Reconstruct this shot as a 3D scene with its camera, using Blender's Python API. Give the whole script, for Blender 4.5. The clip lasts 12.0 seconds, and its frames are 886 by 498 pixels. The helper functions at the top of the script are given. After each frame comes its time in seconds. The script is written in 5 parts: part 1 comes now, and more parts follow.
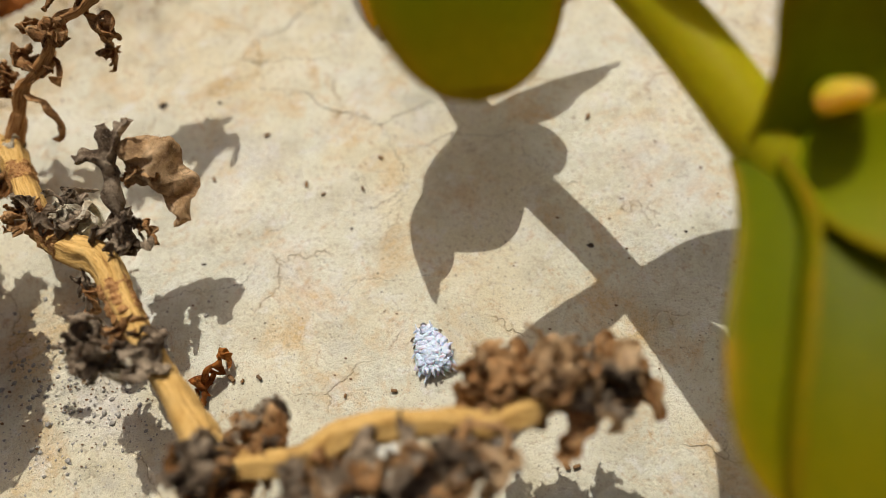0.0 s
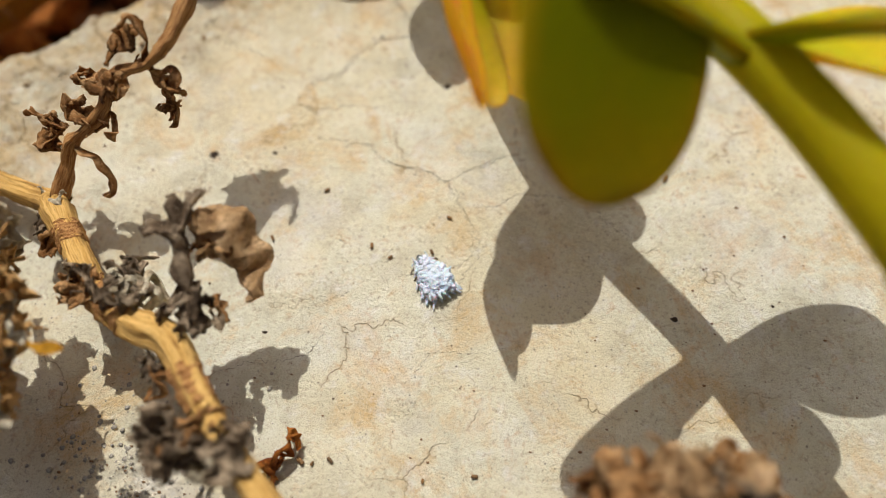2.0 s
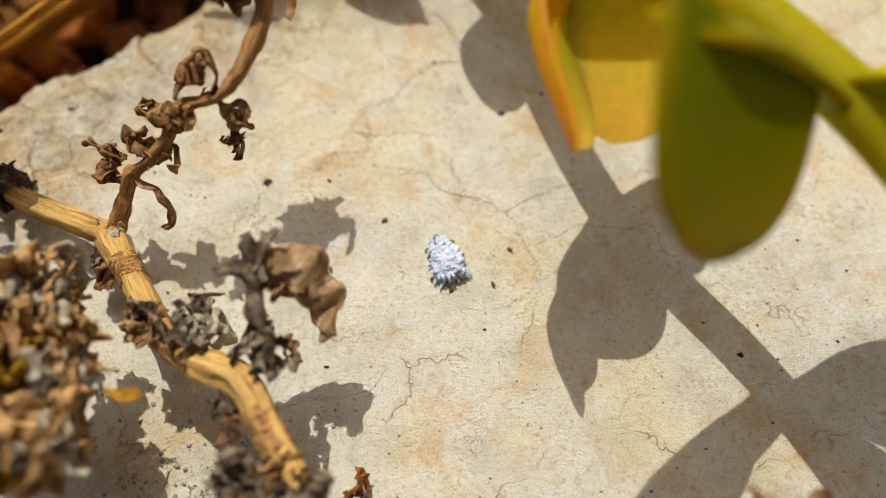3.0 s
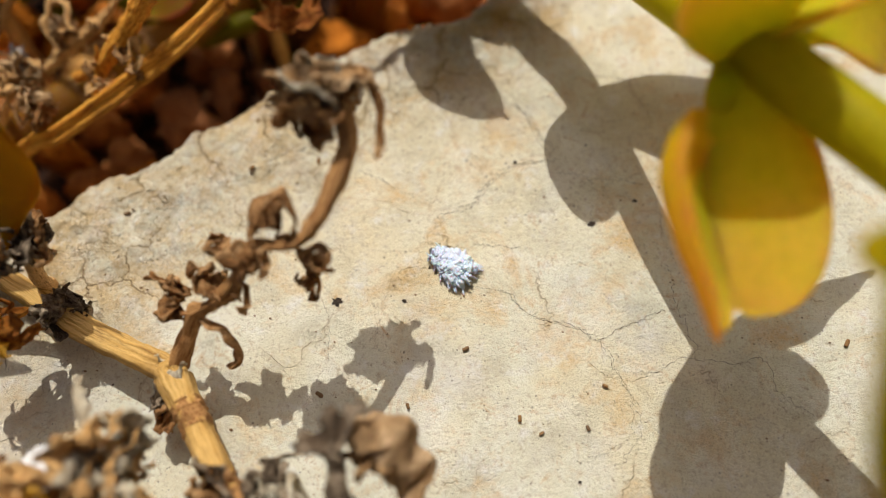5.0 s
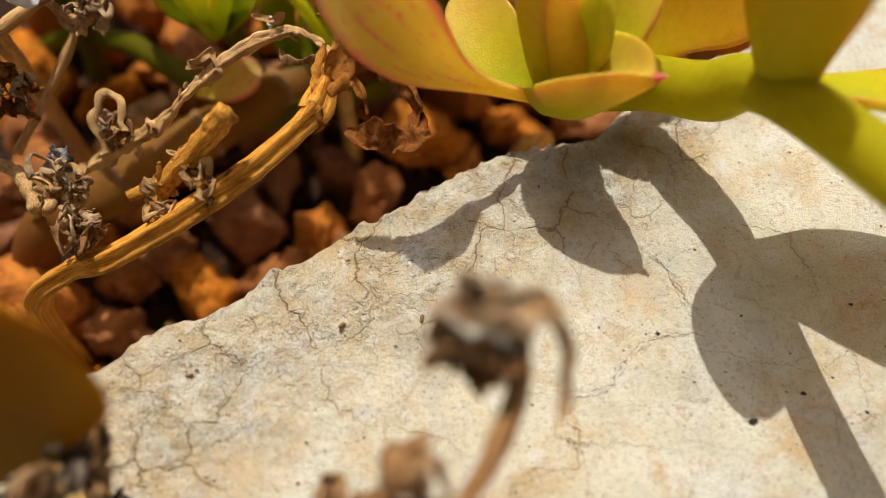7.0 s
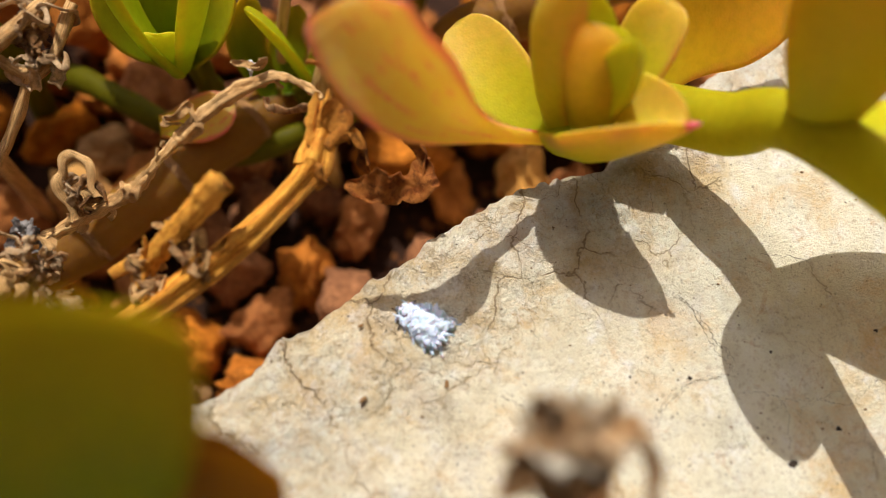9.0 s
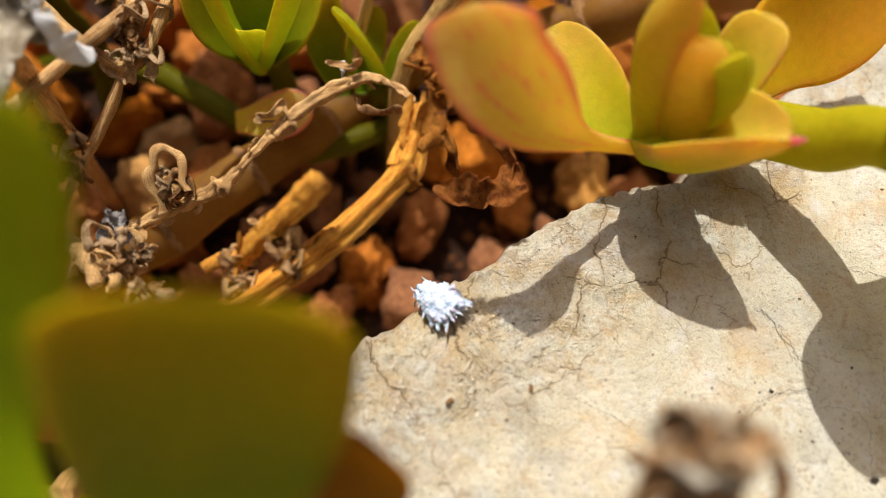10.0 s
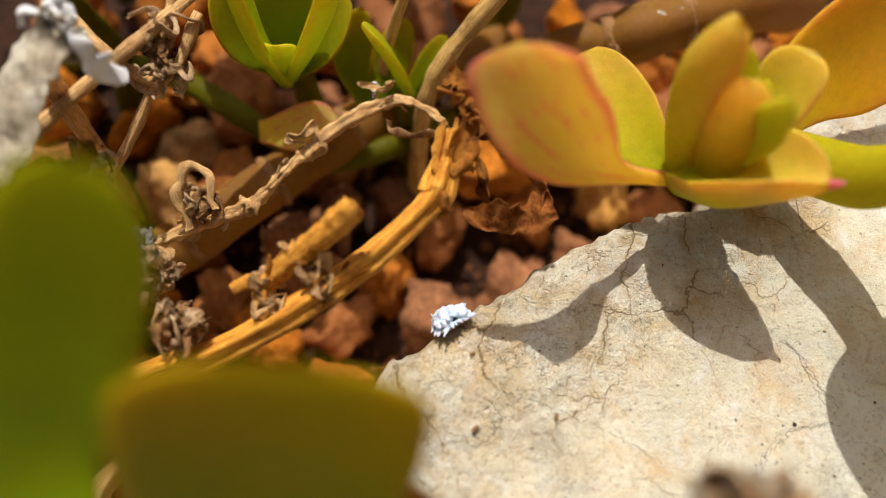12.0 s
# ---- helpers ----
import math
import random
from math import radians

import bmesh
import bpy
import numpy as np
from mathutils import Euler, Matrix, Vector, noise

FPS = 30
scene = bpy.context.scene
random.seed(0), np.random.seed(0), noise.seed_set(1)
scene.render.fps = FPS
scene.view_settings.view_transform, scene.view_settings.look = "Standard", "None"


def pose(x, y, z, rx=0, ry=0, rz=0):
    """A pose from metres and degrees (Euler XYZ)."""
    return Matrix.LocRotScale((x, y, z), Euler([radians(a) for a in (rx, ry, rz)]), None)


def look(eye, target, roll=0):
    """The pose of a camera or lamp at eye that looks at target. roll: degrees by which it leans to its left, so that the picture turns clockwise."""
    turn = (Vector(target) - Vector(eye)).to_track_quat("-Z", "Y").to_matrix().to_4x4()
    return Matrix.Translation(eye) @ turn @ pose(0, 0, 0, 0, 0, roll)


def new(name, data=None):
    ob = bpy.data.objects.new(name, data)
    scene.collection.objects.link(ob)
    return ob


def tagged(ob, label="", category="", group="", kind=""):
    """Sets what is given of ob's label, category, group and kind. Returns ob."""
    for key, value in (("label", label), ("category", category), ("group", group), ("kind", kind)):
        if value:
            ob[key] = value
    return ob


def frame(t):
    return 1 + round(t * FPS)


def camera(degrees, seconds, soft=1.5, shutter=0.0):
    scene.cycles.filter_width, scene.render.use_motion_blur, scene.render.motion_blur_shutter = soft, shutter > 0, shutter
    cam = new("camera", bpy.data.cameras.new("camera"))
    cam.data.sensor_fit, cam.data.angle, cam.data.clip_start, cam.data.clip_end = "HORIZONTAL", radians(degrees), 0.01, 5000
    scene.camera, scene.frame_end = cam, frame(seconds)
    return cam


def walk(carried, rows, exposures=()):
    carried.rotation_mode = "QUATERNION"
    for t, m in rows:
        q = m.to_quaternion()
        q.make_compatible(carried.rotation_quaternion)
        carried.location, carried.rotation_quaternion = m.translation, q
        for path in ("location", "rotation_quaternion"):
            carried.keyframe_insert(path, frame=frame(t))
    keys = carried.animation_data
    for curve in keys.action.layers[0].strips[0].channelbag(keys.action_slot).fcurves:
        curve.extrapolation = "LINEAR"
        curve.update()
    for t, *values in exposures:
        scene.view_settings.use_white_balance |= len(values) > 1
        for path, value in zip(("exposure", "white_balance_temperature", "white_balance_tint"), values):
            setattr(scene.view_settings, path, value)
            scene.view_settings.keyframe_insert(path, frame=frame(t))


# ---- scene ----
CM = 0.01                      # the plan below is written in centimetres

cam = camera(63.0, 12.0, soft=0.55)
# seconds, eye, target, roll
PATH = [
    (0.0, (-0.000, 1.045, 9.178), (-0.271, 5.063, 0.685), -7.33),
    (0.5, (-0.211, 1.264, 9.130), (-0.467, 5.220, 0.607), -6.81),
    (1.0, (-0.739, 1.574, 9.274), (-0.877, 5.513, 0.740), -5.12),
    (1.5, (-1.164, 1.839, 9.188), (-1.176, 5.767, 0.648), -3.03),
    (2.0, (-1.302, 2.258, 9.185), (-1.267, 6.191, 0.647), -2.36),
    (2.5, (-1.774, 2.494, 9.207), (-1.639, 6.409, 0.662), -0.89),
    (3.0, (-2.294, 2.802, 9.282), (-2.100, 6.691, 0.726), -0.01),
    (3.2, (-2.377, 2.908, 9.290), (-2.178, 6.816, 0.743), -0.07),
    (4.8, (-2.656, 4.690, 9.203), (-2.778, 8.639, 0.673), -3.25),
    (5.0, (-2.996, 4.789, 9.151), (-3.152, 8.685, 0.597), -4.00),
    (5.5, (-3.314, 5.653, 9.073), (-3.594, 9.473, 0.489), -5.79),
    (6.0, (-2.951, 6.301, 8.454), (-3.277, 10.032, -0.168), -6.01),
    (6.5, (-3.375, 7.382, 8.750), (-3.702, 11.257, 0.193), -4.20),
    (7.0, (-4.675, 7.592, 8.475), (-4.720, 11.437, -0.102), 0.53),
    (8.8, (-5.464, 8.793, 8.284), (-4.785, 12.269, -0.424), 7.40),
    (9.0, (-5.529, 8.904, 8.376), (-4.842, 12.262, -0.377), 7.79),
    (9.5, (-6.016, 8.975, 8.497), (-5.373, 12.280, -0.279), 8.19),
    (10.0, (-6.481, 8.982, 8.411), (-5.888, 12.338, -0.350), 8.34),
    (10.5, (-6.442, 9.048, 8.370), (-5.867, 12.382, -0.399), 8.74),
    (11.0, (-6.465, 9.229, 8.374), (-5.901, 12.483, -0.427), 9.04),
    (11.5, (-6.697, 9.211, 8.410), (-6.065, 12.522, -0.365), 10.32),
    (12.0, (-6.840, 9.501, 8.561), (-6.227, 12.622, -0.284), 10.77),
]
EXPOSURES = [(0.0, -0.13, 6250, 10), (3.2, -0.07, 6250, 10), (6.6, 0.07, 6150, 11), (8.8, 0.30, 6080, 12), (12.0, 0.28, 6080, 12)]
walk(cam, [(t, look(Vector(e) * CM, Vector(g) * CM, r)) for t, e, g, r in PATH], EXPOSURES)
cam.data.dof.use_dof = True    # small phone lens held close: a shallow field
cam.data.dof.focus_distance = 9.3 * CM
cam.data.dof.aperture_fstop = 8.6

# ---- light: a high sun behind the stone, clear sky ----
SUN = Vector((-0.12, 0.60, 1.0)).normalized()
world = bpy.data.worlds.new("sky")
scene.world = world
world.use_nodes = True
wn, wl = world.node_tree.nodes, world.node_tree.links
sky = wn.new("ShaderNodeTexSky")
sky.sky_type, sky.sun_disc = "NISHITA", False
sky.sun_elevation = math.asin(SUN.z)
sky.sun_rotation = math.atan2(SUN.x, SUN.y)
sky.air_density, sky.dust_density, sky.ozone_density = 0.2, 9.0, 0.0      # hazy, milky summer sky
wl.new(sky.outputs[0], wn["Background"].inputs[0])
wn["Background"].inputs[1].default_value = 0.062
lamp = new("sun", bpy.data.lights.new("sun", "SUN"))
lamp.data.energy, lamp.data.angle, lamp.data.color = 3.3, radians(0.53), (1.0, 0.94, 0.84)
lamp.matrix_world = look(SUN * 5, (0, 0, 0))


# ---- materials ----
class Nodes:
    """A short hand for building node materials."""

    def __init__(self, name):
        self.mat = bpy.data.materials.new(name)
        self.mat.use_nodes = True
        self.nt = self.mat.node_tree
        self.bsdf = self.nt.nodes["Principled BSDF"]

    def node(self, kind, ins=(), **props):
        n = self.nt.nodes.new(kind)
        for k, v in props.items():
            if k == "operation": n.operation = v
            elif k == "feature": n.feature = v
            elif k == "blend_type": n.blend_type = v
            elif k == "data_type": n.data_type = v
            elif k == "distance": n.distance = v
            elif k == "noise_dimensions": n.noise_dimensions = v
        for k, v in dict(ins).items():
            if hasattr(v, "is_output") or isinstance(v, bpy.types.NodeSocket): self.nt.links.new(v, n.inputs[k])
            else: n.inputs[k].default_value = v
        return n

    def coord(self, scale=(1, 1, 1), which="Object"):
        tc = self.nt.nodes.new("ShaderNodeTexCoord")
        m = self.node("ShaderNodeMapping", {"Vector": tc.outputs[which], "Scale": scale})
        return m.outputs[0]

    def noise(self, vec, scale, detail=4, rough=0.6, warp=0.0):
        return self.node("ShaderNodeTexNoise", {"Vector": vec, "Scale": scale, "Detail": detail, "Roughness": rough, "Distortion": warp}).outputs[0]

    def ramp(self, fac, *stops):
        n = self.nt.nodes.new("ShaderNodeValToRGB")
        e = n.color_ramp.elements
        while len(e) < len(stops): e.new(0.5)
        for el, (p, c) in zip(e, stops):
            el.position, el.color = p, ((c, c, c, 1) if isinstance(c, (int, float)) else (*c, 1))
        self.nt.links.new(fac, n.inputs[0])
        return n.outputs[0]

    def mix(self, fac, a, b, mode="MIX"):
        n = self.nt.nodes.new("ShaderNodeMix")
        n.data_type, n.blend_type = "RGBA", mode
        for i, v in ((0, fac), (6, a), (7, b)):
            if isinstance(v, bpy.types.NodeSocket): self.nt.links.new(v, n.inputs[i])
            elif i == 0: n.inputs[i].default_value = v
            else: n.inputs[i].default_value = (*v, 1)
        return n.outputs[2]

    def math(self, op, a, b=0.0):
        return self.node("ShaderNodeMath", {0: a, 1: b}, operation=op).outputs[0]

    def bump(self, height, strength, dist, under=None):
        ins = {"Height": height, "Strength": strength, "Distance": dist}
        if under is not None: ins["Normal"] = under
        return self.node("ShaderNodeBump", ins).outputs[0]

    def done(self, color, rough=0.8, normal=None, **more):
        for k, v in {"Base Color": color, "Roughness": rough, "Normal": normal, **{a.replace("_", " "): b for a, b in more.items()}}.items():
            if v is None: continue
            if isinstance(v, bpy.types.NodeSocket): self.nt.links.new(v, self.bsdf.inputs[k])
            elif k == "Base Color": self.bsdf.inputs[k].default_value = (*v, 1)
            else: self.bsdf.inputs[k].default_value = v
        return self.mat


def stone_material():
    """Weathered limestone; U of the slab tells how far the rim's weathering has gone."""
    n = Nodes("limestone")
    v = n.coord((100, 100, 100))                       # object space in cm
    worn = n.node("ShaderNodeSeparateXYZ", {0: n.node("ShaderNodeUVMap").outputs[0]}).outputs[0]
    big = n.noise(v, 0.28, 5, 0.6, 0.3)
    mid = n.noise(v, 1.3, 6, 0.65)
    fine = n.noise(v, 13, 5, 0.75)
    grain = n.noise(v, 34, 5, 0.85)
    base = n.ramp(mid, (0.30, (0.58, 0.55, 0.42)), (0.5, (0.75, 0.735, 0.58)), (0.68, (0.84, 0.83, 0.71)))
    # soft ochre clouds and sharper rust stains
    c = n.mix(n.ramp(big, (0.42, 0.0), (0.64, 0.6)), base, (0.80, 0.66, 0.38))
    c = n.mix(n.ramp(n.noise(v, 0.75, 6, 0.72, 0.4), (0.51, 0.0), (0.66, 0.75)), c, (0.68, 0.45, 0.18))
    c = n.mix(n.ramp(n.noise(v, 2.6, 6, 0.78, 0.6), (0.57, 0.0), (0.70, 0.75)), c, (0.55, 0.33, 0.12))
    c = n.mix(n.ramp(n.noise(v, 0.9, 5, 0.7), (0.55, 0.0), (0.68, 0.4)), c, (0.58, 0.56, 0.50))
    c = n.mix(n.math("MULTIPLY", worn, n.ramp(n.noise(v, 1.9, 6, 0.75, 0.5), (0.42, 0.0), (0.62, 0.8))), c, (0.66, 0.48, 0.23))
    # pale chalky bloom
    c = n.mix(n.ramp(n.noise(v, 2.4, 6, 0.7), (0.55, 0.0), (0.72, 0.7)), c, (0.84, 0.83, 0.80))
    # grain: dark and light crumbs
    c = n.mix(n.ramp(fine, (0.34, 0.6), (0.46, 0.0)), c, (0.44, 0.34, 0.21))
    sandy = n.ramp(n.noise(v, 0.22, 3, 0.5), (0.40, 0.45), (0.60, 1.0))
    c = n.mix(n.math("MULTIPLY", sandy, n.ramp(grain, (0.35, 0.75), (0.44, 0.0))), c, (0.32, 0.24, 0.15))
    c = n.mix(n.ramp(grain, (0.58, 0.0), (0.68, 0.6)), c, (0.90, 0.88, 0.82))
    # cool, faintly lilac bleached clouds
    c = n.mix(n.ramp(n.noise(v, 0.5, 5, 0.65, 0.3), (0.52, 0.0), (0.66, 0.35)), c, (0.72, 0.70, 0.68))
    # dark mineral specks of several sizes
    for sc, r, amt in ((1.7, 0.03, 0.9), (3.6, 0.06, 0.9), (7.0, 0.10, 0.9), (13.0, 0.15, 0.75)):
        d = n.math("ADD", n.node("ShaderNodeTexVoronoi", {"Vector": v, "Scale": sc, "Randomness": 1.0}).outputs[0], n.math("MULTIPLY", n.math("SUBTRACT", n.noise(v, sc * 7, 2, 0.5), 0.5), r * 2.2))
        keep = n.math("MULTIPLY", n.ramp(n.noise(v, sc * 0.6, 2, 0.5), (0.52, 0.0), (0.58, 1.0)), n.ramp(n.noise(v, 0.55, 3, 0.6), (0.40, 0.25), (0.58, 1.0)))
        dot = n.ramp(d, (r * 0.6, 1.0), (r * 1.25, 0.0))
        c = n.mix(n.math("MULTIPLY", n.math("MULTIPLY", dot, keep), amt), c, (0.09, 0.06, 0.035))

    def cracks(scale, bend, warp_scale, w, lo, hi, amt):
        push = n.node("ShaderNodeVectorMath", {0: n.node("ShaderNodeTexNoise", {"Vector": v, "Scale": warp_scale, "Detail": 4, "Roughness": 0.55}).outputs[1], 1: (bend, bend, bend)}, operation="MULTIPLY").outputs[0]
        at = n.node("ShaderNodeVectorMath", {0: v, 1: push}, operation="ADD").outputs[0]
        e = n.node("ShaderNodeTexVoronoi", {"Vector": at, "Scale": scale}, feature="DISTANCE_TO_EDGE").outputs[0]
        gate = n.ramp(n.noise(v, scale * 1.1, 3, 0.6), (lo, 0.0), (hi, amt))
        return n.math("MULTIPLY", n.ramp(e, (w * 0.25, 1.0), (w, 0.0)), gate), n.math("MULTIPLY", n.ramp(e, (0.0, 1.0), (w * 9, 0.0)), gate)
    hair, halo = cracks(0.62, 0.9, 1.5, 0.006, 0.49, 0.60, 0.5)
    net, halo2 = cracks(0.8, 0.7, 1.6, 0.012, 0.42, 0.54, 0.8)
    net = n.math("MULTIPLY", net, n.ramp(worn, (0.15, 0.0), (0.75, 1.0)))
    halo2 = n.math("MULTIPLY", halo2, n.ramp(worn, (0.15, 0.0), (0.75, 1.0)))
    push = n.node("ShaderNodeVectorMath", {0: n.node("ShaderNodeTexNoise", {"Vector": v, "Scale": 3.0, "Detail": 4, "Roughness": 0.6}).outputs[1], 1: (0.35, 0.35, 0.35)}, operation="MULTIPLY").outputs[0]
    bent = n.node("ShaderNodeVectorMath", {0: v, 1: push}, operation="ADD").outputs[0]
    crust = n.node("ShaderNodeTexVoronoi", {"Vector": bent, "Scale": 4.2}, feature="DISTANCE_TO_EDGE").outputs[0]
    crumb = n.node("ShaderNodeTexVoronoi", {"Vector": bent, "Scale": 10.0}, feature="DISTANCE_TO_EDGE").outputs[0]
    gaps = n.math("MULTIPLY", n.ramp(crust, (0.01, 0.8), (0.09, 0.0)), n.ramp(n.noise(v, 1.9, 5, 0.7), (0.54, 0.0), (0.64, 0.8)))
    nicks = n.math("MULTIPLY", n.ramp(crumb, (0.01, 0.8), (0.10, 0.0)), n.ramp(n.noise(v, 3.1, 5, 0.7), (0.50, 0.0), (0.60, 0.8)))
    crusty = n.math("MULTIPLY", n.ramp(worn, (0.35, 0.0), (0.9, 1.0)), n.math("MAXIMUM", gaps, nicks))
    c = n.mix(n.math("MULTIPLY", crusty, 0.7), c, (0.52, 0.36, 0.18))
    c = n.mix(n.math("MULTIPLY", worn, n.ramp(n.noise(v, 3.4, 5, 0.7), (0.56, 0.0), (0.66, 0.55))), c, (0.87, 0.84, 0.76))
    pocked = n.math("MULTIPLY", worn, n.ramp(n.noise(v, 8.5, 5, 0.7, 0.4), (0.34, 0.7), (0.44, 0.0)))
    c = n.mix(pocked, c, (0.50, 0.37, 0.21))
    c = n.mix(n.math("MULTIPLY", n.math("MAXIMUM", halo, halo2), 0.5), c, (0.56, 0.38, 0.16))
    scuff = n.math("MULTIPLY", n.ramp(n.noise(v, 9, 6, 0.8, 1.2), (0.492, 0.0), (0.5, 1.0), (0.508, 0.0)), n.ramp(n.noise(v, 0.85, 4, 0.65), (0.58, 0.0), (0.68, 0.6)))
    c = n.mix(scuff, c, (0.42, 0.29, 0.15))
    dark = n.math("MAXIMUM", n.math("MAXIMUM", hair, net), n.math("MULTIPLY", scuff, 0.5))
    c = n.mix(dark, c, (0.27, 0.175, 0.085))
    h = n.math("ADD", n.math("MULTIPLY", fine, 0.9), n.math("MULTIPLY", grain, 0.35))
    h = n.math("ADD", h, n.math("MULTIPLY", n.math("MULTIPLY", worn, n.noise(v, 6, 6, 0.75)), 2.2))
    h = n.math("SUBTRACT", h, n.math("MULTIPLY", crusty, 0.9))
    nrm = n.bump(n.math("SUBTRACT", h, n.math("MULTIPLY", dark, 0.9)), 1.0, 0.00042)
    return n.done(c, 0.88, nrm, Specular_IOR_Level=0.2)


def dust_material(name, dark, light, scale=8.0, rough=0.95, bump=0.5, depth=0.0006):
    n = Nodes(name)
    v = n.coord((100, 100, 100))
    rnd = n.node("ShaderNodeObjectInfo").outputs["Random"]
    vv = n.node("ShaderNodeVectorMath", {0: v, 1: rnd}, operation="ADD").outputs[0]
    a, b = n.noise(vv, scale, 5, 0.65), n.noise(vv, scale * 5, 4, 0.7)
    c = n.ramp(a, (0.3, dark), (0.7, light))
    c = n.mix(n.math("MULTIPLY", n.ramp(b, (0.35, 0.6), (0.6, 0.0)), 1.0), c, tuple(x * 0.45 for x in dark))
    hsv = n.node("ShaderNodeHueSaturation", {"Color": c, "Value": n.math("ADD", n.math("MULTIPLY", rnd, 0.6), 0.7), "Saturation": n.math("ADD", n.math("MULTIPLY", rnd, 0.2), 0.88)}).outputs[0]
    return n.done(hsv, rough, n.bump(n.math("ADD", a, n.math("MULTIPLY", b, 0.5)), bump, depth), Specular_IOR_Level=0.2)


def leaf_material(name, base, body, tip, rim, rim_amt, spots=0.0, sss=0.75, through_light=0.42, flush=0.1):
    """Succulent skin: base to tip tint along U, flushed rim across V, translucent flesh."""
    n = Nodes(name)
    uv = n.node("ShaderNodeUVMap").outputs[0]
    sep = n.node("ShaderNodeSeparateXYZ", {0: uv})
    u, w = sep.outputs[0], sep.outputs[1]
    v = n.coord((100, 100, 100))
    nz = n.noise(v, 1.6, 4, 0.6)
    uu = n.math("ADD", u, n.math("MULTIPLY", n.math("SUBTRACT", nz, 0.5), 0.6))
    c = n.ramp(uu, (0.05, base), (0.45, body), (1.0, tip))
    across = n.math("ABSOLUTE", n.math("SUBTRACT", n.math("MULTIPLY", w, 2.0), 1.0))
    edge = n.math("MULTIPLY", n.ramp(across, (0.78, 0.0), (0.97, 1.0)), n.ramp(n.noise(v, 2.2, 4, 0.7), (0.35, flush), (0.7, 1.0)))
    c = n.mix(n.math("MULTIPLY", edge, rim_amt), c, rim)
    if spots:
        streak = n.node("ShaderNodeMapping", {"Vector": uv, "Scale": (4.5, 6.0, 1.0)}).outputs[0]
        s = n.math("MULTIPLY", n.ramp(n.noise(streak, 1.3, 4, 0.65, 0.5), (0.53, 0.0), (0.66, 1.0)), n.ramp(n.noise(v, 12, 4, 0.7), (0.42, 0.15), (0.56, 1.0)))
        c = n.mix(n.math("MULTIPLY", s, spots), c, rim)
    mott = n.noise(v, 9, 4, 0.6)
    c = n.mix(n.ramp(mott, (0.3, 0.25), (0.6, 0.0)), c, tuple(x * 0.6 for x in body))
    cells = n.node("ShaderNodeTexVoronoi", {"Vector": v, "Scale": 32.0}).outputs[0]
    nrm = n.bump(n.math("ADD", n.math("MULTIPLY", cells, 0.6), mott), 0.25, 0.0002)
    mat = n.done(c, 0.42, nrm, Specular_IOR_Level=0.08, Subsurface_Weight=sss, Subsurface_Scale=0.0026)
    n.bsdf.inputs["Subsurface Radius"].default_value = (1.0, 0.7, 0.08)
    glow = n.node("ShaderNodeHueSaturation", {"Color": n.mix(0.15, c, tip), "Saturation": 1.05, "Value": 1.2}).outputs[0]
    trans = n.node("ShaderNodeBsdfTranslucent", {"Color": glow, "Normal": nrm})
    mixs = n.node("ShaderNodeMixShader", {0: through_light, 1: n.bsdf.outputs[0], 2: trans.outputs[0]})
    n.nt.links.new(mixs.outputs[0], n.nt.nodes["Material Output"].inputs[0])
    return mat


def stalk_material(name, pale, mid, dark, streak=1.0):
    """Dry stalk: fibres along U, darker bands and stains."""
    n = Nodes(name)
    uv = n.node("ShaderNodeUVMap").outputs[0]
    m1 = n.node("ShaderNodeMapping", {"Vector": uv, "Scale": (1.2, 9, 1)}).outputs[0]
    fib = n.noise(m1, 3.0, 5, 0.65, 0.3)
    v = n.coord((100, 100, 100))
    blot = n.noise(v, 1.7, 4, 0.6)
    fine = n.noise(v, 28, 5, 0.75)
    m2 = n.node("ShaderNodeMapping", {"Vector": uv, "Scale": (5.0, 24, 1)}).outputs[0]
    thread = n.noise(m2, 2.0, 4, 0.7, 0.2)
    c = n.ramp(fib, (0.30, dark), (0.42, mid), (0.58, pale))
    c = n.mix(n.ramp(thread, (0.34, 0.5), (0.46, 0.0)), c, dark)
    c = n.mix(n.ramp(blot, (0.52, 0.0), (0.70, 0.6 * streak)), c, tuple(x * 0.8 for x in dark))
    c = n.mix(n.ramp(fine, (0.32, 0.5), (0.42, 0.0)), c, dark)
    c = n.mix(n.ramp(fine, (0.56, 0.0), (0.70, 0.5)), c, pale)
    nrm = n.bump(n.math("ADD", n.math("ADD", fib, thread), n.math("MULTIPLY", fine, 0.25)), 0.9, 0.00022)
    return n.done(c, 0.72, nrm, Specular_IOR_Level=0.3)


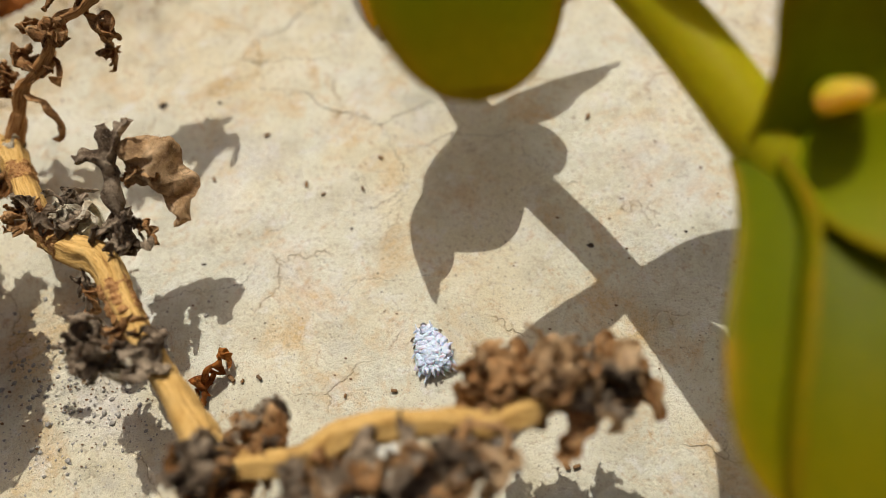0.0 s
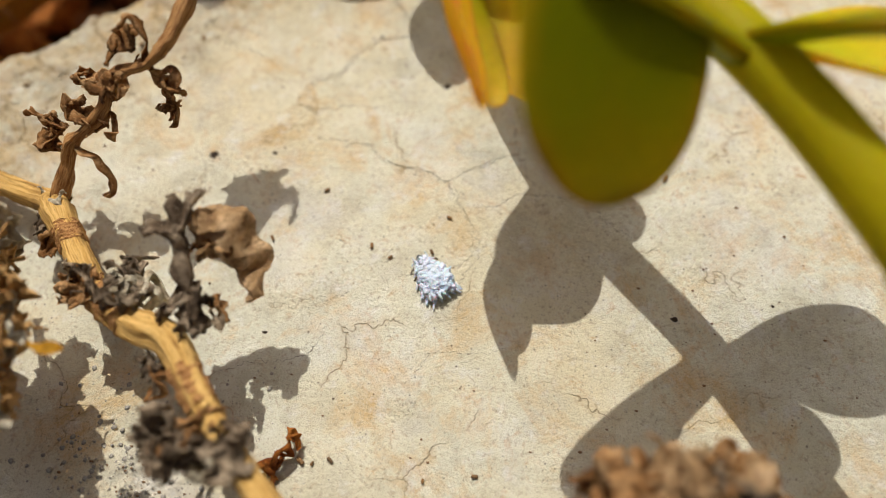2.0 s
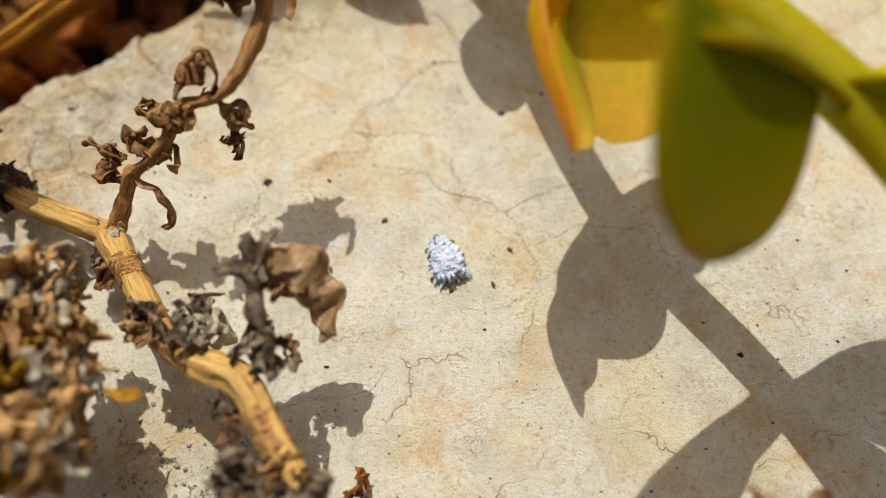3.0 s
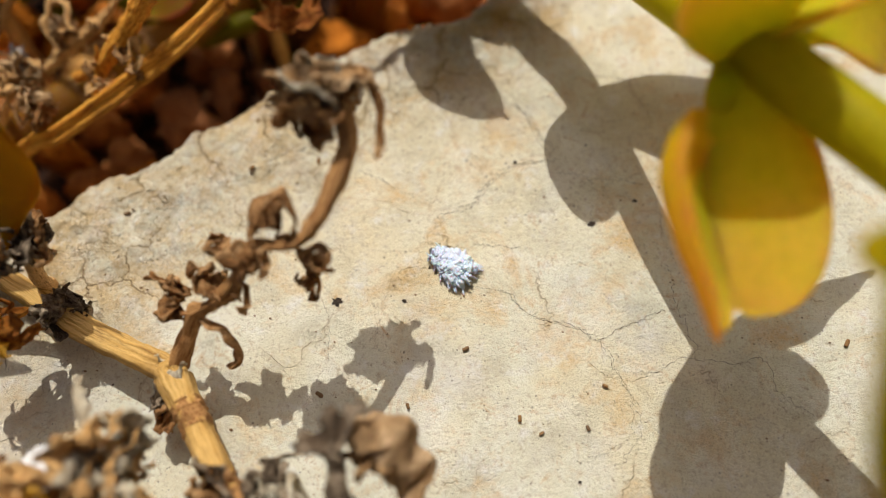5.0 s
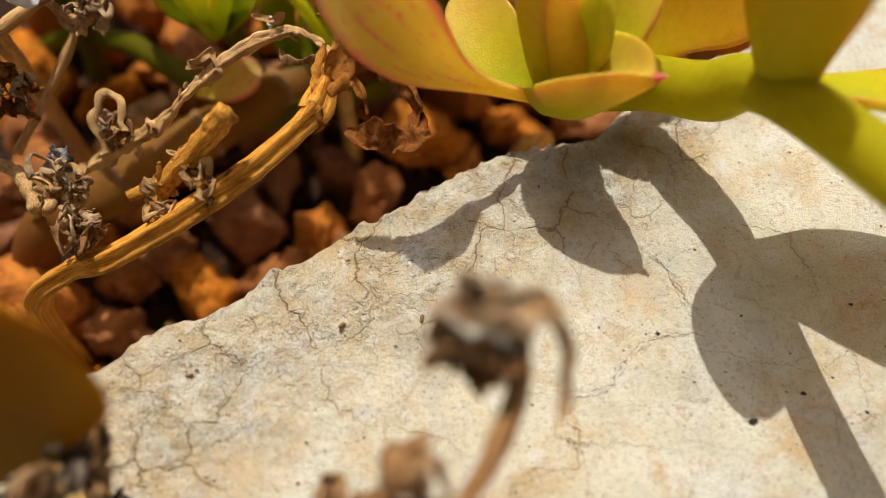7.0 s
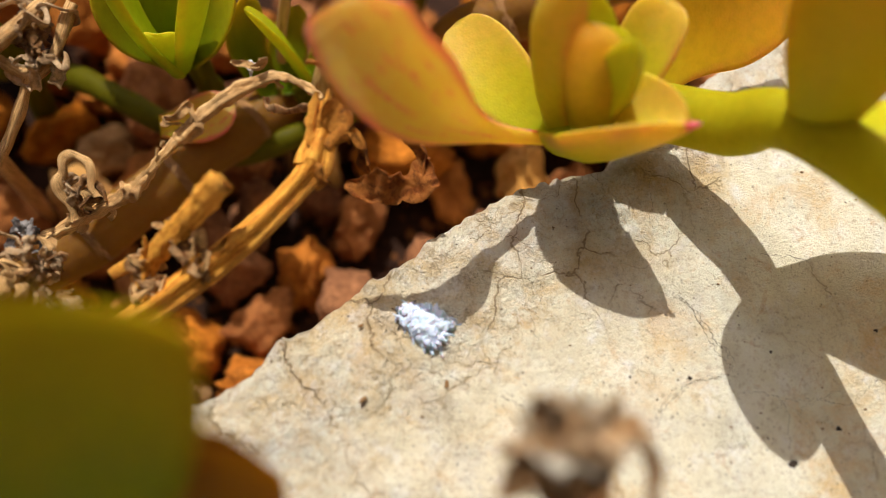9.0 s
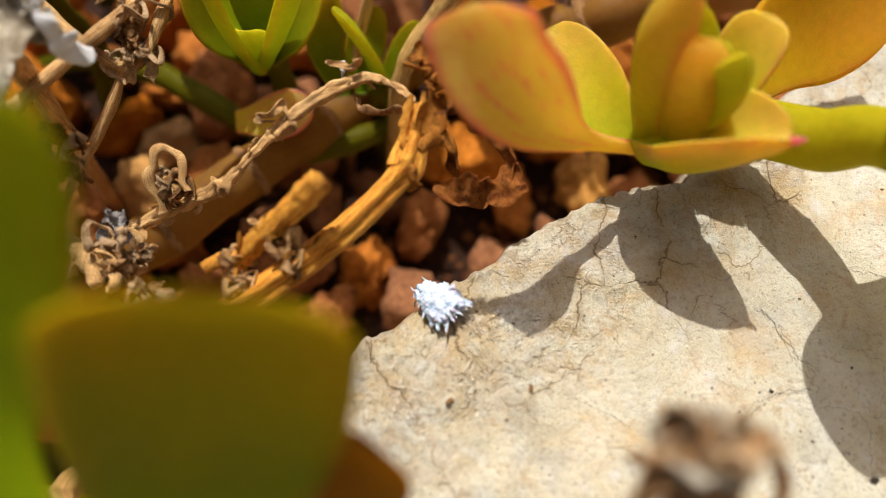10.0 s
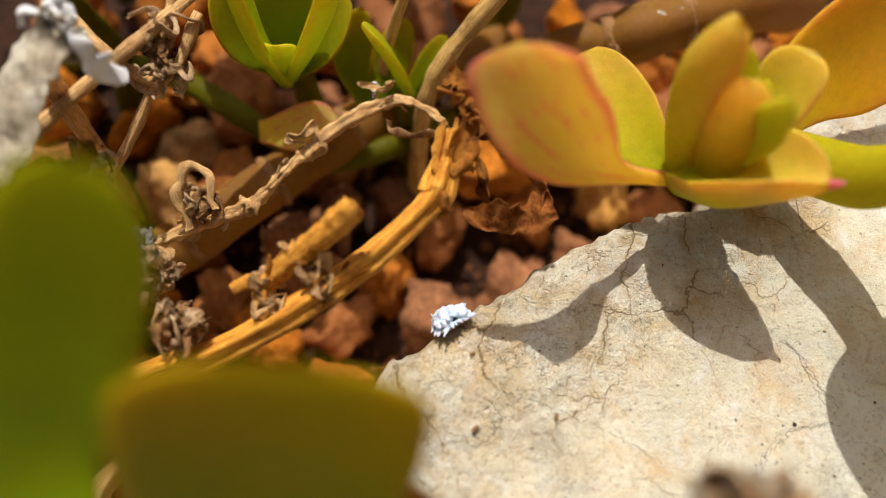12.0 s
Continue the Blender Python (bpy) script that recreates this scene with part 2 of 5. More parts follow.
def withered_material(name, pale, mid, dark, fuzz=0.0):
    n = Nodes(name)
    v = n.coord((100, 100, 100))
    a, b, c3 = n.noise(v, 2.6, 5, 0.65, 0.5), n.noise(v, 11, 5, 0.7, 0.6), n.noise(v, 40, 3, 0.7)
    c = n.ramp(a, (0.30, dark), (0.44, mid), (0.60, pale))
    c = n.mix(n.ramp(b, (0.34, 0.75), (0.52, 0.0)), c, dark)
    c = n.mix(n.ramp(c3, (0.56, 0.0), (0.70, 0.6)), c, pale)
    nrm = n.bump(n.math("ADD", b, n.math("MULTIPLY", c3, 0.3)), 0.8, 0.00042)
    mat = n.done(c, 0.85, nrm, Specular_IOR_Level=0.2)
    trans = n.node("ShaderNodeBsdfTranslucent", {"Color": c})
    mixs = n.node("ShaderNodeMixShader", {0: 0.30, 1: n.bsdf.outputs[0], 2: trans.outputs[0]})
    n.nt.links.new(mixs.outputs[0], n.nt.nodes["Material Output"].inputs[0])
    return mat


def plain_material(name, color, rough=0.7, sss=0.0, vary=0.15, scale=20, spec=0.3):
    n = Nodes(name)
    v = n.coord((100, 100, 100))
    a = n.noise(v, scale, 4, 0.65)
    c = n.mix(n.ramp(a, (0.35, 1.0), (0.65, 0.0)), color, tuple(x * (1 - vary * 2) for x in color))
    mat = n.done(c, rough, n.bump(a, 0.35, 0.0003), Specular_IOR_Level=spec, Subsurface_Weight=sss, Subsurface_Scale=0.0008)
    return mat


STONE = stone_material()
# dark red soil, deepened so that its colour carries the gravel gaps' shade
SOIL = dust_material("red_soil_shaded", (0.022, 0.010, 0.006), (0.075, 0.032, 0.015), 3.0, 0.95, 0.8, 0.002)
GRAVEL = dust_material("red_gravel", (0.26, 0.08, 0.014), (0.64, 0.235, 0.05), 3.0, 0.95, 0.9, 0.0008)
GRAVEL_PALE = dust_material("pale_gravel", (0.36, 0.17, 0.05), (0.64, 0.35, 0.11), 2.2)
SOIL_CRUMB = dust_material("soil_crumb", (0.10, 0.035, 0.012), (0.34, 0.14, 0.05), 3.0)
CRACK = plain_material("crack_dirt", (0.17, 0.10, 0.05), 0.95, vary=0.3)
# near-black brown that stands for the shade down in a pit
PIT = plain_material("pit_shade", (0.06, 0.043, 0.03), 0.95, vary=0.3)
CRUMB = dust_material("crumb", (0.24, 0.125, 0.05), (0.46, 0.28, 0.13), 20.0, 0.9, 0.6, 0.0003)
CHIP = dust_material("stone_chip", (0.50, 0.44, 0.34), (0.80, 0.76, 0.66), 12.0)
LEAF_OLIVE = leaf_material("leaf_olive", (0.25, 0.29, 0.001), (0.29, 0.31, 0.001), (0.42, 0.31, 0.001), (0.66, 0.32, 0.008), 0.7, 0.0, 0.35)
LEAF_NEAR = leaf_material("leaf_shoot", (0.26, 0.33, 0.001), (0.32, 0.35, 0.001), (0.52, 0.36, 0.001), (0.56, 0.36, 0.002), 0.7, 0.0, 0.5)
LEAF_RUST = leaf_material("leaf_rust", (0.28, 0.22, 0.001), (0.36, 0.20, 0.001), (0.46, 0.20, 0.001), (0.46, 0.20, 0.002), 0.7, 0.0, 0.5)
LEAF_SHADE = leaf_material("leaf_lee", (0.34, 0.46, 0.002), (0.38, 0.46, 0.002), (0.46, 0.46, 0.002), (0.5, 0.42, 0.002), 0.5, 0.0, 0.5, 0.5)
LEAF_BLUSH = leaf_material("leaf_blush", (0.60, 0.66, 0.02), (0.80, 0.66, 0.06), (0.90, 0.60, 0.14), (0.80, 0.62, 0.06), 0.6, 0.2, 0.6, 0.66)
LEAF_GOLD = leaf_material("leaf_gold", (0.52, 0.57, 0.01), (0.70, 0.63, 0.02), (0.86, 0.58, 0.09), (0.88, 0.38, 0.12), 0.9)
LEAF_AMBER = leaf_material("leaf_amber", (0.72, 0.55, 0.01), (0.80, 0.52, 0.012), (0.86, 0.46, 0.04), (0.84, 0.25, 0.08), 0.8, 0.15)
LEAF_HONEY = leaf_material("leaf_honey", (0.46, 0.44, 0.008), (0.54, 0.44, 0.01), (0.64, 0.40, 0.014), (0.72, 0.32, 0.04), 0.8, 0.1)
LEAF_PEACH = leaf_material("leaf_peach", (0.96, 0.78, 0.07), (0.98, 0.78, 0.13), (0.98, 0.74, 0.26), (0.84, 0.10, 0.22), 1.0, 0.9, 0.4, 0.5, 0.45)
LEAF_LIME = leaf_material("leaf_lime", (0.42, 0.56, 0.004), (0.58, 0.65, 0.006), (0.66, 0.60, 0.02), (0.74, 0.46, 0.03), 0.6)
LEAF_GREEN = leaf_material("leaf_green", (0.16, 0.24, 0.003), (0.30, 0.34, 0.004), (0.44, 0.36, 0.006), (0.60, 0.24, 0.02), 0.6)
# olive leaf made darker: shade from a leaf above is in the colour
LEAF_OLIVE_SHADED = leaf_material("leaf_olive_shaded", (0.17, 0.20, 0.001), (0.19, 0.21, 0.001), (0.30, 0.24, 0.001), (0.60, 0.30, 0.008), 0.7, 0.0, 0.35)
LEAF_TIP = leaf_material("leaf_tip", (0.86, 0.42, 0.10), (0.86, 0.30, 0.16), (0.84, 0.20, 0.22), (0.84, 0.20, 0.22), 0.5)
STEM_GREEN = leaf_material("stem_green", (0.42, 0.43, 0.005), (0.49, 0.46, 0.005), (0.54, 0.47, 0.008), (0.44, 0.42, 0.008), 0.1)
# stem green darkened: the shade at the back is put into the colour
STEM_SHADED = leaf_material("stem_green_shade_tint", (0.09, 0.11, 0.003), (0.12, 0.13, 0.004), (0.17, 0.15, 0.005), (0.24, 0.14, 0.01), 0.3, 0.0, 0.2)
STEM_RED = leaf_material("stem_red", (0.34, 0.13, 0.03), (0.30, 0.10, 0.025), (0.36, 0.18, 0.04), (0.25, 0.16, 0.03), 0.4)
STRAW = stalk_material("straw_stalk", (0.74, 0.48, 0.16), (0.56, 0.32, 0.075), (0.20, 0.085, 0.022))
STRAW_ORANGE = stalk_material("orange_stalk", (0.86, 0.43, 0.05), (0.64, 0.22, 0.013), (0.20, 0.048, 0.005), 0.8)
STRAW_GREY = stalk_material("tan_stalk", (0.90, 0.58, 0.24), (0.66, 0.35, 0.11), (0.20, 0.085, 0.025), 0.9)
STALK_BROWN = stalk_material("brown_stalk", (0.60, 0.33, 0.12), (0.36, 0.155, 0.042), (0.12, 0.045, 0.014))
WITHER_GREY = withered_material("withered_grey", (0.56, 0.44, 0.30), (0.16, 0.108, 0.064), (0.03, 0.02, 0.014))
WITHER_BROWN = withered_material("withered_brown", (0.70, 0.43, 0.195), (0.38, 0.18, 0.058), (0.08, 0.034, 0.013))
ASH = withered_material("withered_ash", (0.62, 0.563, 0.513), (0.30, 0.272, 0.247), (0.06, 0.049, 0.043))
WITHER_ORANGE = withered_material("withered_orange", (0.60, 0.25, 0.035), (0.36, 0.12, 0.014), (0.10, 0.034, 0.01))
WITHER_GOLD = withered_material("withered_gold", (0.86, 0.52, 0.06), (0.66, 0.34, 0.025), (0.22, 0.09, 0.012))
WITHER_RUST = withered_material("withered_rust", (0.50, 0.19, 0.035), (0.30, 0.085, 0.014), (0.09, 0.026, 0.008))
WITHER_TAN = withered_material("withered_tan", (0.78, 0.56, 0.32), (0.52, 0.33, 0.155), (0.22, 0.121, 0.058))
WITHER_PALE = withered_material("withered_pale", (0.86, 0.80, 0.630), (0.68, 0.58, 0.396), (0.30, 0.22, 0.135))
PAPER = plain_material("bleached_leaf", (0.86, 0.84, 0.80), 0.8, vary=0.06, scale=12)
WAX = plain_material("white_wax", (0.68, 0.755, 0.88), 0.75, sss=0.25, vary=0.04, scale=60)
LARVA_SKIN = plain_material("larva_skin", (0.17, 0.175, 0.19), 0.6, vary=0.3, scale=30)
LARVA_LEG = plain_material("larva_leg", (0.22, 0.17, 0.11), 0.5)


# ---- building helpers ----
ORIGIN = {}


def thing(name, origin, label, category, group="", kind=""):
    ob = new(name)
    ob.empty_display_size = 0.002
    ob.location = Vector(origin) * CM
    ORIGIN[ob.name] = Vector(origin)
    return tagged(ob, label, category, group, kind)


def make_mesh(name, verts, faces, material, origin=(0, 0, 0), uvs=None, smooth=True):
    me = bpy.data.meshes.new(name)
    o = np.array(origin, dtype=float)
    me.from_pydata(((np.asarray(verts, dtype=float) - o) * CM).tolist(), [], [tuple(int(i) for i in f) for f in faces])
    if uvs is not None:
        layer = me.uv_layers.new(name="UVMap")
        idx = np.zeros(len(me.loops), dtype=np.int32)
        me.loops.foreach_get("vertex_index", idx)
        layer.data.foreach_set("uv", np.asarray(uvs, dtype=np.float32)[idx].ravel())
    me.materials.append(material)
    if smooth:
        me.polygons.foreach_set("use_smooth", np.ones(len(me.polygons), dtype=bool))
    me.update()
    return me


def part(name, geo, material, parent, label="", smooth=True):
    verts, faces, uvs = geo
    o = ORIGIN[parent.name]
    ob = new(name, make_mesh(name, verts, faces, material, o, uvs, smooth))
    ob.parent = parent
    ORIGIN[ob.name] = o
    return tagged(ob, label)


def join(*geos):
    V, F, U, n = [], [], [], 0
    for v, f, u in geos:
        V.extend(v); U.extend(u)
        F.extend([tuple(i + n for i in q) for q in f])
        n += len(v)
    return V, F, U


def spline(ctrl, n):
    """A smooth curve through control points, evenly spaced; rows may carry extra columns such as a radius."""
    p = np.array(ctrl, dtype=float)
    if len(p) == 2: p = np.vstack([p[0], p.mean(0), p[1]])
    q = np.vstack([2 * p[0] - p[1], p, 2 * p[-1] - p[-2]])
    out = []
    m = len(p) - 1
    for k in range(n):
        s = k / (n - 1) * m
        i = min(int(s), m - 1)
        t = s - i
        a, b, c, d = q[i], q[i + 1], q[i + 2], q[i + 3]
        out.append(0.5 * (2 * b + (c - a) * t + (2 * a - 5 * b + 4 * c - d) * t * t + (3 * b - a - 3 * c + d) * t ** 3))
    return np.array(out)


def unit(v):
    return v / (np.linalg.norm(v) + 1e-12)


def frames_along(c, up=(0, 0, 1)):
    """Tangent, side and normal along a curve, turned as little as possible."""
    T = np.gradient(c, axis=0)
    T = T / (np.linalg.norm(T, axis=1)[:, None] + 1e-12)
    s = unit(np.cross(T[0], np.array(up, dtype=float) + 1e-4))
    S, N = [], []
    for t in T:
        s = unit(s - t * np.dot(s, t))
        S.append(s); N.append(np.cross(s, t))
    return T, np.array(S), np.array(N)


def tube(ctrl, radius, n=40, sides=12, ridges=0, ridge=0.12, wobble=0.06, seed=0, taper=1.0, cap=True, rough=0.0):
    """A stalk: ctrl rows x, y, z (and a radius factor), with fluting and uneven girth."""
    rng = np.random.RandomState(seed)
    ctrl = [tuple(r) + ((1.0,) if len(r) == 3 else ()) for r in ctrl]
    c = spline(ctrl, n)
    k = c[:, 3]
    c = c[:, :3]
    T, S, N = frames_along(c)
    V, F, U = [], [], []
    ph = rng.rand(8) * 6.28
    for i in range(n):
        s = i / (n - 1)
        r0 = radius * k[i] * (1 + (taper - 1) * s) * (1 + wobble * math.sin(s * 17 + ph[0]) + wobble * math.sin(s * 41 + ph[1]))
        for j in range(sides):
            a = 2 * math.pi * j / sides
            r = r0 * (1 + (ridge * math.sin(ridges * a + ph[2] + 0.6 * s) if ridges else 0) + wobble * 0.7 * math.sin(2 * a + s * 9 + ph[3]))
            p = c[i] + r * (math.cos(a) * S[i] + math.sin(a) * N[i])
            if rough: p = p + np.array(noise.noise_vector(Vector(p * 4))) * rough + np.array(noise.noise_vector(Vector(p * 11))) * rough * 0.7 + np.array(noise.noise_vector(Vector(p * 27))) * rough * 0.35
            V.append(p)
            U.append((s * 4, j / sides))
    for i in range(n - 1):
        for j in range(sides):
            a, b = i * sides + j, i * sides + (j + 1) % sides
            F.append((a, b, b + sides, a + sides))
    if cap:
        for i0, flip in ((0, True), ((n - 1) * sides, False)):
            q = list(range(i0, i0 + sides))
            F.append(tuple(reversed(q)) if flip else tuple(q))
    return V, F, U


def blade(ctrl, width, normal, cup=0.25, thick=0.16, neck=0.35, blunt=2.6, widest=0.62, n=30, m=14, mucro=0.04, wave=0.0, seed=0, rollover=0.0, rough=0.0, swell=1.6):
    """A fleshy leaf: a cupped, spoon-shaped blade with thickness, along a curve from base to tip."""
    rng = np.random.RandomState(seed)
    c = spline(ctrl, n)
    T = np.gradient(c, axis=0)
    T = T / np.linalg.norm(T, axis=1)[:, None]
    V, F, U = [], [], []
    ph = rng.rand(4) * 6.28
    nh = np.array(normal, dtype=float)
    ring = 2 * m
    for i in range(n):
        u = i / (n - 1)
        s = unit(np.cross(T[i], nh))
        nn = np.cross(s, T[i])
        grow = neck + (1 - neck) * (math.sin(min(u / widest, 1) * math.pi / 2) ** swell)
        close = 1.0 if u < widest else max(0.0, 1 - ((u - widest) / (1 - widest)) ** blunt) ** 0.5
        w = width / 2 * grow * close + mucro * 0.12
        th = thick * (0.35 + 0.65 * close) * (1.25 - 0.5 * u) * (1 if u < 0.97 else 0.5)
        for j in range(ring):
            a = 2 * math.pi * j / ring
            v, q = math.cos(a), math.sin(a)
            e = abs(q) ** 0.75 * (1 if q > 0 else -1)
            lift = cup * w * v * v + rollover * w * max(0.0, v) ** 3 + wave * w * math.sin(5 * u + ph[0]) * v
            V.append(c[i] + s * (w * v) + nn * (lift + e * th * (0.55 if q > 0 else 0.45) * min(1.0, w * 2.5 / max(thick, 1e-6))))
            U.append((u, 0.5 + 0.5 * v))
            if rough:
                p = Vector(V[-1])
                V[-1] = V[-1] + np.array(noise.noise_vector(p * 3.5)) * rough + np.array(noise.noise_vector(p * 9)) * rough * 0.5
    for i in range(n - 1):
        for j in range(ring):
            a, b = i * ring + j, i * ring + (j + 1) % ring
            F.append((a, b, b + ring, a + ring))
    F.append(tuple(range(ring)))
    F.append(tuple(reversed(range((n - 1) * ring, n * ring))))
    return V, F, U


def crumple(center, size, axis, turns=0.8, seed=0, width=0.6, n=26, m=11, rough=0.22, thick=0.012):
    """A withered leaf: a strip that rolls up and creases, with thickness."""
    rng = np.random.RandomState(seed)
    ax = unit(np.array(axis, dtype=float))
    s = unit(np.cross(ax, rng.randn(3)))
    b = np.cross(s, ax)
    off = Vector(rng.rand(3) * 50)
    top, U = [], []
    for i in range(n):
        u = i / (n - 1)
        ang = turns * 2 * math.pi * u * (0.4 + 0.8 * u)
        rad = size * (0.55 - 0.38 * u)
        along = size * (u - 0.5) * 0.9
        for j in range(m):
            v = j / (m - 1) - 0.5
            w = width * size * (0.35 + math.sin(math.pi * min(1, u * 1.15)) ** 0.7) * (1 + 0.45 * noise.noise(Vector((u * 9, math.copysign(3, v), 0)) + off))
            p = ax * (along + v * w * 0.35) + (s * math.cos(ang + v * 1.5) + b * math.sin(ang + v * 1.5)) * rad + b * (v * w)
            nv = noise.noise_vector(Vector(p / size * 2.4) + off)
            nw = noise.noise_vector(Vector(p / size * 6.0) + off)
            p = p + np.array(nv) * size * rough * 1.5 + np.array(nw) * size * rough * 0.6 + np.array(noise.noise_vector(Vector(p / size * 13.0) + off)) * size * rough * 0.3
            top.append(p)
            U.append((u, j / (m - 1)))
    top = np.array(top).reshape(n, m, 3)
    du, dv = np.gradient(top, axis=0), np.gradient(top, axis=1)
    nr = np.cross(du, dv)
    nr = nr / (np.linalg.norm(nr, axis=2)[..., None] + 1e-9)
    cen = np.array(center, dtype=float)
    V = list((top + nr * thick).reshape(-1, 3) + cen) + list((top - nr * thick).reshape(-1, 3) + cen)
    F, k = [], n * m
    for i in range(n - 1):
        for j in range(m - 1):
            a = i * m + j
            F.append((a, a + 1, a + m + 1, a + m))
            F.append((k + a, k + a + m, k + a + m + 1, k + a + 1))
    rim = [i for i in range(m)] + [i * m + m - 1 for i in range(1, n)] + [(n - 1) * m + j for j in range(m - 2, -1, -1)] + [i * m for i in range(n - 2, 0, -1)]
    for a, b2 in zip(rim, rim[1:] + rim[:1]):
        F.append((a, a + k, b2 + k, b2))
    return V, F, U + U


def ribbon(ctrl, width, seed=0, n=30, thick=0.02, curl=1.2, rough=0.03):
    """A narrow dried strip along a curve, twisting and channelled."""
    rng = np.random.RandomState(seed)
    c = spline(ctrl, n)
    T, S, N = frames_along(c)
    ph, tw = rng.rand() * 6.28, curl * (rng.rand() - 0.3) * 3
    V, F, U, m = [], [], [], 8
    for i in range(n):
        u = i / (n - 1)
        a0 = ph + tw * u
        s = S[i] * math.cos(a0) + N[i] * math.sin(a0)
        nn = -S[i] * math.sin(a0) + N[i] * math.cos(a0)
        w = width / 2 * (0.55 + 0.45 * math.sin(math.pi * min(1, u + 0.15))) * (1 + 0.25 * math.sin(u * 23 + ph))
        for j in range(2 * m):
            a = math.pi * j / m
            v, q = math.cos(a), math.sin(a)
            p = c[i] + s * w * v + nn * (0.7 * w * v * v + thick * q)
            nv = noise.noise_vector(Vector(p * 5))
            V.append(p + np.array(nv) * rough)
            U.append((u * 3, 0.5 + v / 2))
    r = 2 * m
    for i in range(n - 1):
        for j in range(r):
            a, b = i * r + j, i * r + (j + 1) % r
            F.append((a, b, b + r, a + r))
    F.append(tuple(range(r)))
    F.append(tuple(reversed(range((n - 1) * r, n * r))))
    return V, F, U


def pebble(seed, sub=3, rough=0.22, flat=0.75):
    """A broken stone of about unit size."""
    bm = bmesh.new()
    bmesh.ops.create_icosphere(bm, subdivisions=sub, radius=0.5)
    off = Vector((seed * 7.3, seed * 3.1, seed * 1.7))
    rng = np.random.RandomState(seed)
    cuts = [(unit(rng.randn(3)), 0.30 + 0.14 * rng.rand()) for _ in range(9)]
    for v in bm.verts:
        p = np.array(v.co)
        for d, h in cuts:                              # broken facets
            over = np.dot(p, d) - h
            if over > 0: p = p - d * over * 0.85
        p = p * (1 + rough * 1.1 * noise.noise(Vector(p * 3) + off) + rough * 0.6 * noise.noise(Vector(p * 8) + off) + rough * 0.25 * noise.noise(Vector(p * 20) + off))
        v.co = Vector((p[0], p[1], p[2] * flat))
    V = [tuple(v.co) for v in bm.verts]
    bm.verts.index_update()
    F = [tuple(v.index for v in f.verts) for f in bm.faces]
    bm.free()
    return V, F, [(0, 0)] * len(V)


# ---- the setting: stone slab, soil, gravel ----
EDGE = [(-30, 1.5), (-16, 6.6), (-12.5, 8.0), (-9.2, 9.6), (-8.76, 9.8), (-8.12, 10.3), (-7.4, 10.5), (-6.95, 11.0), (-6.4, 11.25), (-5.9, 11.66),
        (-5.2, 12.02), (-4.7, 12.46), (-3.95, 12.82), (-3.15, 13.07), (-2.65, 13.14), (-2.4, 13.4), (-1.6, 14.1), (-0.9, 14.5), (-0.15, 14.8), (0.3, 15.1), (0.85, 15.52), (3, 17), (9, 19.5), (20, 22)]
EDGE_X, EDGE_Y = [p[0] for p in EDGE], [p[1] for p in EDGE]
GROUND_Z = -4.1


def edge_y(x):
    y = float(np.interp(x, EDGE_X, EDGE_Y))
    return y + 0.10 * noise.noise(Vector((x * 2.3, 1.7, 0))) + 0.05 * noise.noise(Vector((x * 7.0, 9.0, 0))) + 0.025 * noise.noise(Vector((x * 19, 4.0, 0)))


def weathered(x, d):
    """How far the rim's crumbling reaches, 0 to 1, at a distance d from the edge."""
    return 1.0 / (1.0 + math.exp((d - 1.9 + 0.14 * (x + 4)) * 2.2)) if x < -1 else 1.0 / (1.0 + math.exp((d - 0.4) * 4))


def stone_z(x, y):
    """Height of the slab's top."""
    d = edge_y(x) - y
    z = 0.05 * noise.noise(Vector((x * 0.35, y * 0.35, 3.0))) + 0.018 * noise.noise(Vector((x * 1.5, y * 1.5, 8.0)))
    rough = weathered(x, d)
    z += rough * 1.35 * (0.07 * noise.noise(Vector((x * 1.8, y * 1.8, 1.0))) + 0.065 * abs(noise.noise(Vector((x * 5, y * 5, 2.0)))) + 0.04 * noise.noise(Vector((x * 12, y * 12, 5.0))))
    # worn rim
    if d < 0.5: z -= 0.30 * (0.5 - max(d, -0.2)) ** 2
    # broken, crumbly patch under the dry stalk
    q = math.exp(-(((x + 5.3) / 0.9) ** 2 + ((y - 3.6) / 1.1) ** 2))
    z += q * (0.10 * abs(noise.noise(Vector((x * 5, y * 5, 6.0)))) + 0.05 * noise.noise(Vector((x * 14, y * 14, 7.0))))
    return z


